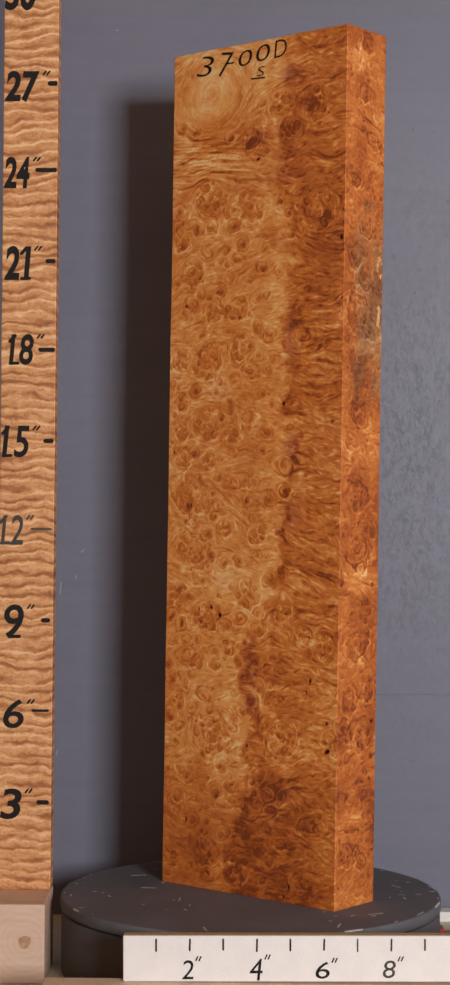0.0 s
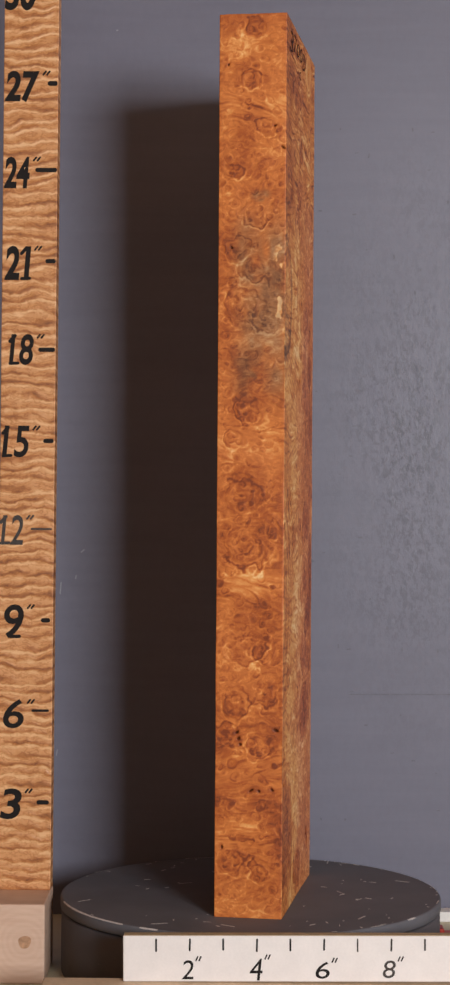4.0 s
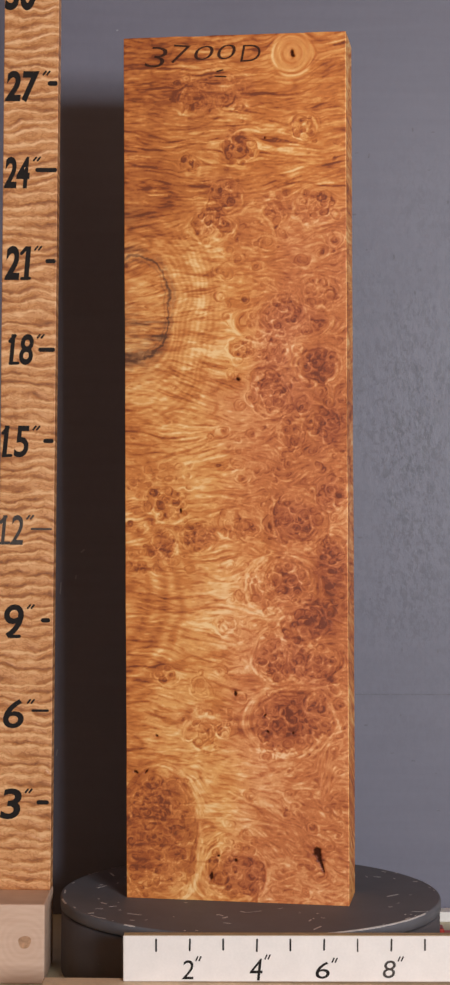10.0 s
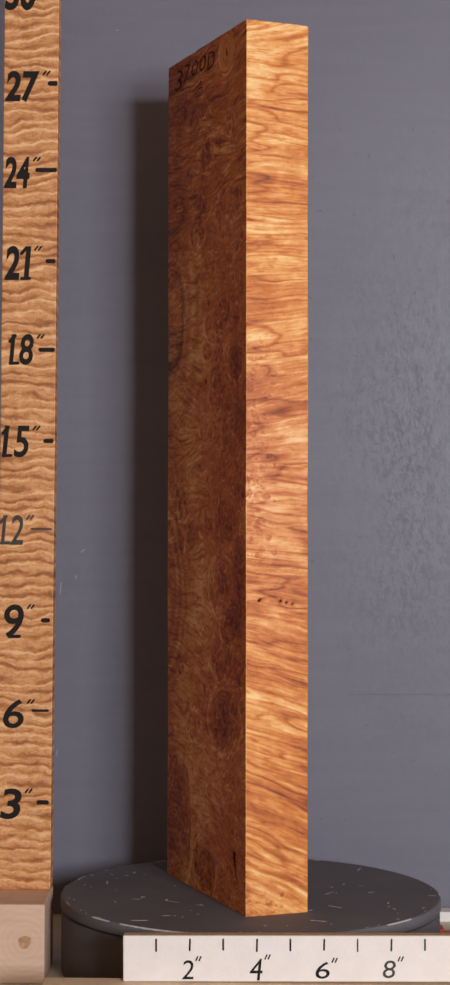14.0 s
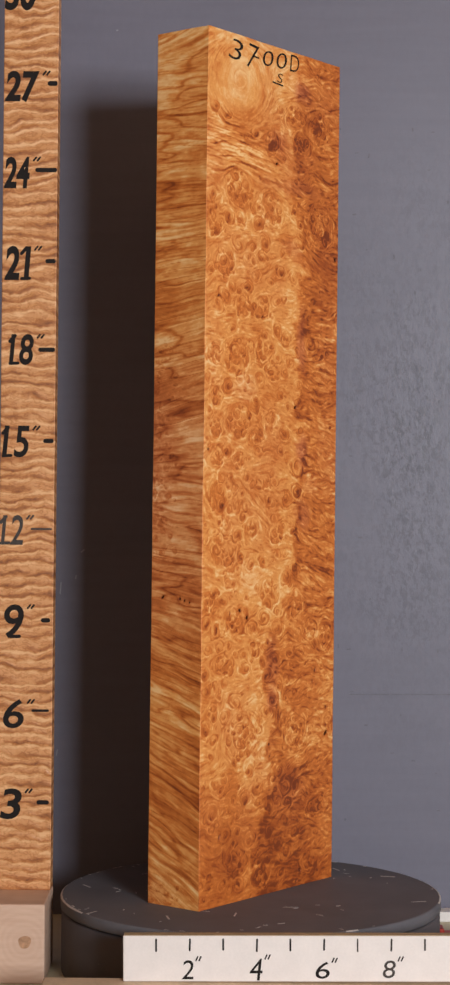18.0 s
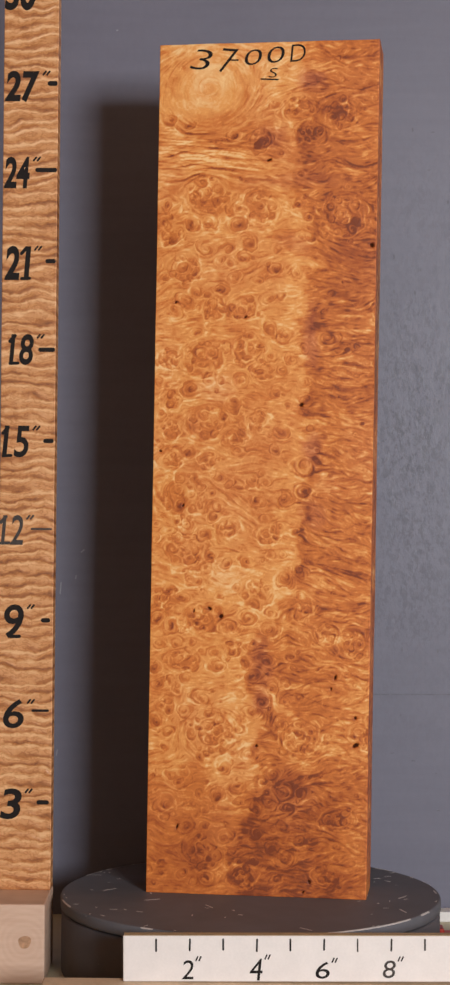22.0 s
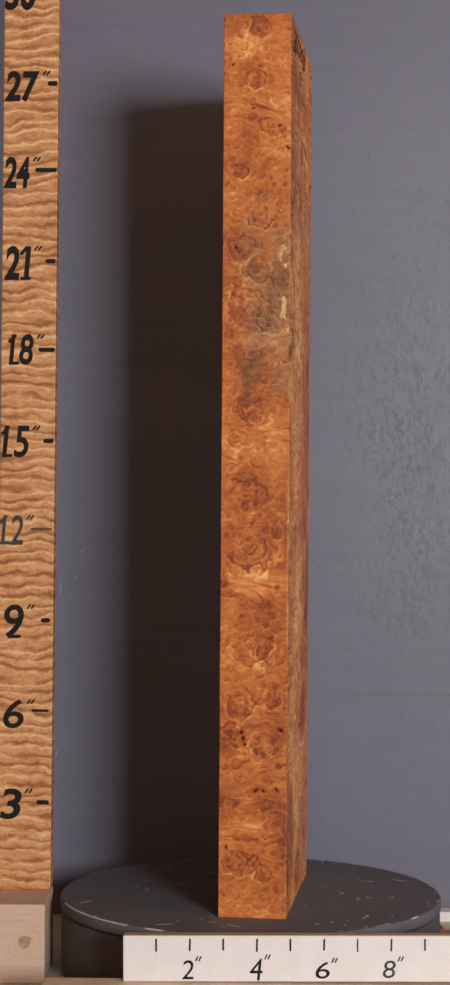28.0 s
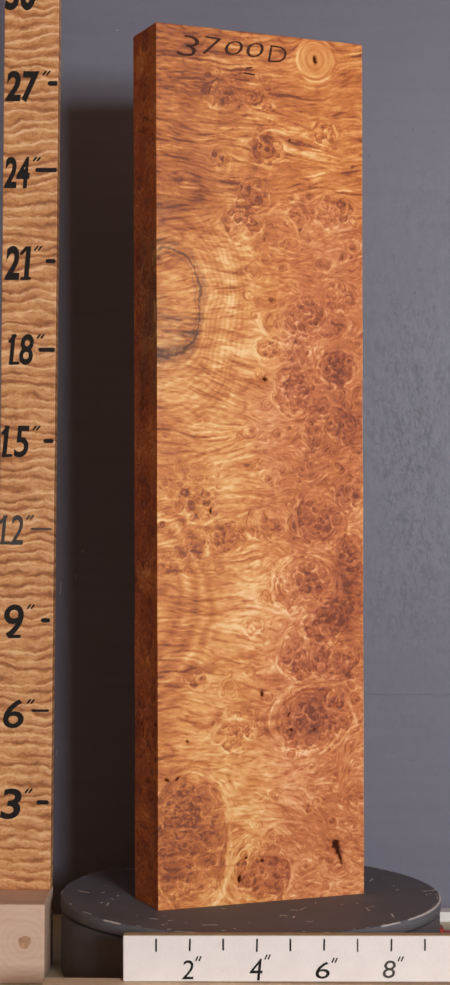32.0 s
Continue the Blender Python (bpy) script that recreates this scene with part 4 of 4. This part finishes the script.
        self.lay(m, angle, crumb, tone, 0.80 + 0.45 * top - 0.2 * burl, 0.75 + 0.3 * burl, rose, 0.85 - 0.3 * step01((u - 2) / 3))
        self.sweep("back", 5.6, 20.0, 1.6, 0.5, 0.0, 0.7)
        self.sweep("back", 6.3, 4.2, 0.35, 1.4, 1.45, 0.8)
        self.sweep("back", 2.4, 3.6, 0.3, 0.8, 2.0, 0.8)
        for u0, v0, ru, rv, dark in ISLANDS_BACK:
            self.patch("back", u0, v0, ru, rv, 0.45 * dark, 0.25, 0.8, 3.0)
            self.crowd("back", int(30 * ru * rv) + 6, (u0 - 0.8 * ru, u0 + 0.8 * ru, v0 - 0.8 * rv, v0 + 0.8 * rv), 0.06, 0.15, 0.12, 0.14, 0.20)
        for u0, v0, ru, rv in ((5.0, 18.0, 1.45, 0.60), (6.1, 16.7, 0.62, 0.50), (5.2, 15.8, 1.2, 0.75), (5.5, 11.9, 0.85, 0.75), (5.0, 9.8, 1.1, 0.8), (4.9, 7.6, 0.8, 0.85), (5.2, 5.6, 1.2, 0.95), (1.0, 2.0, 1.25, 1.95), (3.4, 0.7, 1.0, 0.75)):
            p, w = self.near("back", u0, v0, 2.0 * max(ru, rv))
            d = np.hypot((self.wp[w] - p) / ru, (self.wv[w] - v0) / rv) * (1 + 0.10 * clouds(self.p[w] * 1.1, self.v[w] * 1.1, 341, 3))
            here = (self.p[w] > self.starts["back"]) & (self.p[w] < self.starts["curly"])
            rim = np.arctan2((self.wv[w] - v0) / rv, (self.wp[w] - p) / ru)
            self.steer(w, np.arctan2(np.cos(rim) * rv, -np.sin(rim) * ru), np.where(here, np.exp(-((d - 1.1) / 0.2) ** 2), 0))
            self.tone[w] += np.where(here, 0.10 * np.exp(-((d - 1.0) / 0.05) ** 2) - 0.09 * np.exp(-((d - 1.13) / 0.07) ** 2), 0)
        taken = EYES_BACK_HIGH + EYES_BACK_LOW
        for u0, v0, r in taken:
            self.eye("back", u0, v0, r, 0.12, 0.14, 0.22)
        self.crowd("back", 170, (3.0, 6.9, 0.3, 21.5), 0.08, 0.22, 0.12, 0.12, 0.22, taken)
        self.crowd("back", 240, (0.05, 6.95, 0.1, 26.2), 0.05, 0.10, 0.12, 0.10, 0.16, taken, lambda a, b: 0.8 if a > 3.2 and b < 22 else 0.25)
        self.crowd("back", 160, (0.05, 1.9, 0.1, 3.7), 0.06, 0.12, 0.06, 0.10, 0.16)
        self.crowd("back", 120, (0.05, 2.2, 10.2, 13.6), 0.06, 0.16, 0.10, 0.12, 0.18)
        ring = q + 0.035 * clouds(u * 6, v * 6, 103, 3)
        line = np.exp(-((ring - 1.0) / 0.028) ** 2) * 1.0 + np.exp(-((ring - 1.12) / 0.06) ** 2) * 0.35 + np.exp(-((ring - 0.9) / 0.03) ** 2) * 0.40
        rungs = step01((1.15 - q) / 0.15) * np.maximum(0, clouds(u * 0.9, v * 7.0, 104, 3)) * step01((19.2 - v) / 1.4)
        low = np.exp(-(((u - 0.5) / 0.8) ** 2) - ((v - 17.2) / 0.8) ** 2) * 0.7 + np.exp(-((u / 0.45) ** 2)) * np.exp(-((v - 18.4) / 3.0) ** 2) * 0.35
        low += np.exp(-((u - 0.1) / 0.7) ** 2 - ((v - 21.3) / 0.5) ** 2) * 0.5
        self.tone += np.where(m, 0.32 * line + 0.22 * rungs, 0)
        self.smoke += np.where(m, np.clip((line + low * 0.40 + 0.6 * rungs) * (0.95 + 0.5 * clouds(u * 2.5, v * 5.0, 105, 3)), 0, 0.85), 0)
        # the sawn branch at the top corner: a smooth round knot with a pale rim
        p, w = self.near("back", 5.33, 26.34, 1.6)
        d = np.hypot((self.p[w] - p) / 0.62, (self.v[w] - 26.36) / 0.72)
        core = 1 - step01((d - 0.9) / 0.25)
        calm = np.exp(-(d / 1.9) ** 4)
        self.steer(w, np.arctan2(self.v[w] - 26.36, self.p[w] - p) + math.pi / 2, np.exp(-(d / 1.4) ** 4))
        self.short[w] *= 1 - 0.7 * calm
        self.long[w] *= 1 - 0.5 * calm
        self.crumb[w] *= 1 - calm
        self.tone[w] = self.tone[w] * (1 - core) + core * (0.30 + 0.07 * np.sin(d * 16)) - 0.14 * np.exp(-((d - 0.98) / 0.10) ** 2) - 0.05 * calm
        for row in PITS_BACK:
            self.hole("back", *row)
        for row in SPLIT_BACK:
            self.hole("back", *row, plain=True)

    def curly_face(self):
        m, u = self.on("curly")
        v = self.v
        slope = np.interp(v, (0, 3, 6, 8, 10, 12.5, 15.5, 19, 23, 25.5, 27), (-0.50, -0.42, -0.30, -0.28, -0.06, -0.12, 0.24, 0.10, -0.04, -0.08, 0.28))
        knobs = np.exp(-((u - 0.15) / 0.75) ** 2) * np.clip(np.exp(-((v - 14.0) / 2.6) ** 4) + np.exp(-((v - 0.2) / 0.8) ** 2), 0, 1)
        bend = v - slope * u + 0.05 * clouds(u * 0.9, v * 1.1, 110, 2)
        bands = clouds(u * 0.30, bend * 1.7, 120, 3)
        tone = 0.30 + 0.12 * bands + 0.10 * knobs - 0.06 * step01((v - 22) / 3) - 0.05 * step01((2.5 - v) / 2)
        for many, amount, seed in ((2.4, 0.28, 124), (4.6, 0.22, 126), (8.5, 0.13, 128)):
            tone += self.hairs(u * 0.7, bend, many, amount, seed)
        for at, amount in ((24.9, 0.13), (23.9, 0.11), (21.6, 0.06), (16.9, 0.10), (7.5, 0.14), (5.9, 0.12), (3.4, 0.10), (6.7, 0.05)):
            tone += amount * np.exp(-((bend - at) / 0.16) ** 2) * (0.6 + 0.6 * value_noise(u * 1.1, v * 0.7, 122))
        self.lay(m, np.arctan(slope) + 0.10 * clouds(u * 0.5, v * 1.6, 115, 2), 0.45 * knobs, tone, 0.42, 0.45, np.clip(0.55 * np.exp(-((v - 12.5) / 4.5) ** 4) + 0.25 * knobs, 0, 1), 0.5)
        self.crowd("curly", 160, (0.02, 0.95, 10.8, 17.6), 0.05, 0.12, 0.13, 0.08, 0.16, (), lambda a, b: 1 - 0.8 * a)
        self.crowd("curly", 40, (0.02, 1.2, 0.05, 0.6), 0.05, 0.10, 0.12, 0.08, 0.16)
        for row in PITS_CURLY_EDGE:
            self.hole("curly", *row)

    def comb(self):
        """Fibres drawn out of fine noise along the grain's direction, short ones and long ones."""
        n, rows = self.p.shape
        turn = 0.5 * np.arctan2(self.s2, self.c2)
        dx = (np.cos(turn) * 0.95).astype(np.float32)
        dy = (np.sin(turn) * 0.95).astype(np.float32)
        rng = np.random.RandomState(77)

        def soft(field, times):
            for k in range(times):
                field = field + 0.5 * (np.roll(field, 1, 0) + np.roll(field, -1, 0))
                field = field + 0.5 * (np.roll(field, 1, 1) + np.roll(field, -1, 1))
            return (field / field.std()).astype(np.float32)
        fine, wide = soft(rng.normal(size=(n, rows)), 1).ravel(), soft(rng.normal(size=(n, rows)), 2).ravel()
        gx, gy = dx.ravel(), dy.ravel()
        i, j = np.meshgrid(np.arange(n, dtype=np.float32), np.arange(rows, dtype=np.float32), indexing="ij")
        short, long = fine.copy(), wide.copy()
        for sign in (1, -1):
            x, y, sx, sy = i.ravel().copy(), j.ravel().copy(), sign * gx, sign * gy
            for k in range(36):
                x += sx
                y += sy
                at = (np.rint(x).astype(np.int32) % n) * rows + np.clip(np.rint(y).astype(np.int32), 0, rows - 1)
                hx, hy = gx[at], gy[at]
                back = np.where(hx * sx + hy * sy < 0, np.float32(-1), np.float32(1))
                sx, sy = hx * back, hy * back
                if k < 6:
                    short += fine[at] * (1 - k / 6)
                long += wide[at] * (1 - k / 36)
        short, long = (short / short.std()).reshape(n, rows), (long / long.std()).reshape(n, rows)
        some = 0.8 + 0.45 * clouds(self.p * 1.1, self.v * 1.4, 150, 3)
        strokes = 0.30 * step01((long - 0.7) / 1.3) - 0.15 * step01((-long - 0.6) / 1.3) + 0.040 * long
        curls = 0.055 * short + 0.15 * step01((short - 0.9) / 1.0) - 0.10 * step01((-short - 0.9) / 1.0)
        self.tone += strokes * self.long * some * (1 - 0.40 * self.crumb) + curls * self.short * (0.85 - 0.15 * self.crumb)
        self.tone = 0.04 + 1.12 * self.tone
        self.fibre = 0.6 * long + 0.4 * short
        self.rose, self.honey = np.clip(self.rose, 0, 1), np.clip(self.honey, 0, 1)


def build_board():
    faces = ((WIDE, 318), (THICK, 92), (WIDE, 318), (THICK, 92))
    p, at = [], 0.0
    for length, count in faces:
        p.extend(at + length * np.arange(count) / count)
        at += length
    p, v = np.array(p), np.linspace(0, TALL, 1210)
    fig = Figure(p, v)
    fig.front_face(), fig.edge_face(), fig.back_face(), fig.curly_face()
    fig.comb()
    n, rows = len(p), len(v)
    # the strip's outline in plan, its corners slightly rounded
    hw, ht, worn = WIDE / 2, THICK / 2, 0.006
    xs, ys, nx, ny = np.zeros(n), np.zeros(n), np.zeros(n), np.zeros(n)
    i = 0
    for (length, count), (sx, sy), (dx, dy) in zip(faces, ((-hw, -ht), (hw, -ht), (hw, ht), (-hw, ht)), ((1, 0), (0, 1), (-1, 0), (0, -1))):
        t = length * np.arange(count) / count
        xs[i:i + count], ys[i:i + count] = sx + dx * t, sy + dy * t
        nx[i:i + count], ny[i:i + count] = dy, -dx
        xs[i] -= worn * np.sign(sx) * 0.7
        ys[i] -= worn * np.sign(sy) * 0.7
        i += count
    sink = fig.depth + 0.010 * clouds(fig.p * 0.6, fig.v * 0.4, 130, 2)
    topline = v[None, :] * (1 + np.where(v > TALL - 0.05, 1, 0)[None, :] * (0.0003 * clouds(p * 1.5, p * 0 + 3, 140, 3))[:, None])
    co = np.zeros((n, rows, 3))
    co[..., 0] = xs[:, None] - nx[:, None] * sink + MID[0] + LEAN[0] * fig.v / TALL
    co[..., 1] = ys[:, None] - ny[:, None] * sink + MID[1] + LEAN[1] * fig.v / TALL
    co[..., 2] = topline
    co *= S
    a = (np.arange(n)[:, None] * rows + np.arange(rows - 1)[None, :])
    b = (((np.arange(n) + 1) % n)[:, None] * rows + np.arange(rows - 1)[None, :])
    quads = np.stack([a, b, b + 1, a + 1], axis=-1).reshape(-1, 4)
    me = bpy.data.meshes.new("burl_board")
    caps = np.concatenate([np.arange(0, n * rows, rows)[::-1], np.arange(rows - 1, n * rows, rows)])
    corners = np.concatenate([quads.ravel(), caps]).astype(np.int32)
    starts = np.concatenate([4 * np.arange(len(quads)), 4 * len(quads) + np.array([0, n])]).astype(np.int32)
    me.vertices.add(n * rows)
    me.vertices.foreach_set("co", co.astype(np.float32).ravel())
    me.loops.add(len(corners))
    me.loops.foreach_set("vertex_index", corners)
    me.polygons.add(len(starts))
    me.polygons.foreach_set("loop_start", starts)
    me.update(calc_edges=True)
    for name, field in (("rose", fig.rose), ("honey", fig.honey), ("crumb", fig.crumb), ("tone", fig.tone), ("fibre", fig.fibre), ("pit", fig.pit), ("smoke", fig.smoke)):
        me.attributes.new(name, "FLOAT", "POINT").data.foreach_set("value", field.astype(np.float32).ravel())
    me.materials.append(BURL)
    board = tagged(new("burl_board"), "upright golden-brown burl wood board with inked marks on the turntable", "wood board")
    part_ob = new("wood", me)
    part_ob.parent = board
    # inked writing on the two broad faces
    shear = Matrix(((1, 0, LEAN[0] / TALL, 0), (0, 1, LEAN[1] / TALL, 0), (0, 0, 1, 0), (0, 0, 0, 1)))
    front = shear @ pose((MID[0] - hw) * S, (MID[1] - ht) * S - 0.0004, 0)
    back = shear @ pose((MID[0] + hw) * S, (MID[1] + ht) * S + 0.0004, 0, 0, 0, 180)
    for face, mat, rows_ in ((front, INK, (("3", 1.01, 26.16, 1.68, 26.81, -0.12), ("7", 1.95, 26.05, 2.50, 26.81, -0.10), ("0", 2.73, 26.28, 3.29, 26.76, 0.1), ("0", 3.45, 26.33, 4.01, 26.83, 0.1), ("D", 4.17, 26.35, 4.67, 26.89, 0.05), ("S", 3.50, 25.86, 3.79, 26.16, 0.0))),
                             (back, PEN, (("3", 0.71, 26.03, 1.38, 26.69, -0.15), ("7", 1.54, 26.14, 2.13, 26.72, -0.1), ("0", 2.25, 26.24, 2.88, 26.66, 0.1), ("0", 2.98, 26.24, 3.58, 26.68, 0.1), ("D", 3.71, 26.14, 4.35, 26.66, 0.0)))):
        for text, x0, z0, x1, z1, turn in rows_:
            bm = written(text, x0, z0, x1, z1, -0.013 if mat == INK else -0.013, 0.15, 0.003, turn)
            bmesh.ops.transform(bm, matrix=face, verts=bm.verts[:])
            part("inked_letter", bm, mat, board)
    for face, mat, x0, z0, x1, z1 in ((front, INK, 3.27, 25.82, 3.80, 25.79), (front, INK, 2.22, 26.45, 2.52, 26.44), (back, PEN, 2.92, 25.71, 3.25, 25.69), (back, PEN, 2.98, 25.86, 3.16, 25.90)):
        bm = stroke_bar(x0, z0, x1, z1, 0.045, 0.003)
        bmesh.ops.transform(bm, matrix=face, verts=bm.verts[:])
        part("pen_stroke", bm, mat, board)
    return board


build_room()
build_bench()
build_riser()
build_stick()
build_rule()
top_disc = build_turntable()
burl_board = build_board()


def motions():
    """The disc and the board on it turn clockwise, seen from above, at one even speed."""
    times = [float(t) for t in range(33)]
    walk(burl_board, [(t, pose(0, 0, 0, 0, 0, -38.9 - 14.921 * t)) for t in times])
    walk(top_disc, [(t, pose(0, 0, 0, 0, 0, -38.9 - 14.921 * t)) for t in times])


motions()
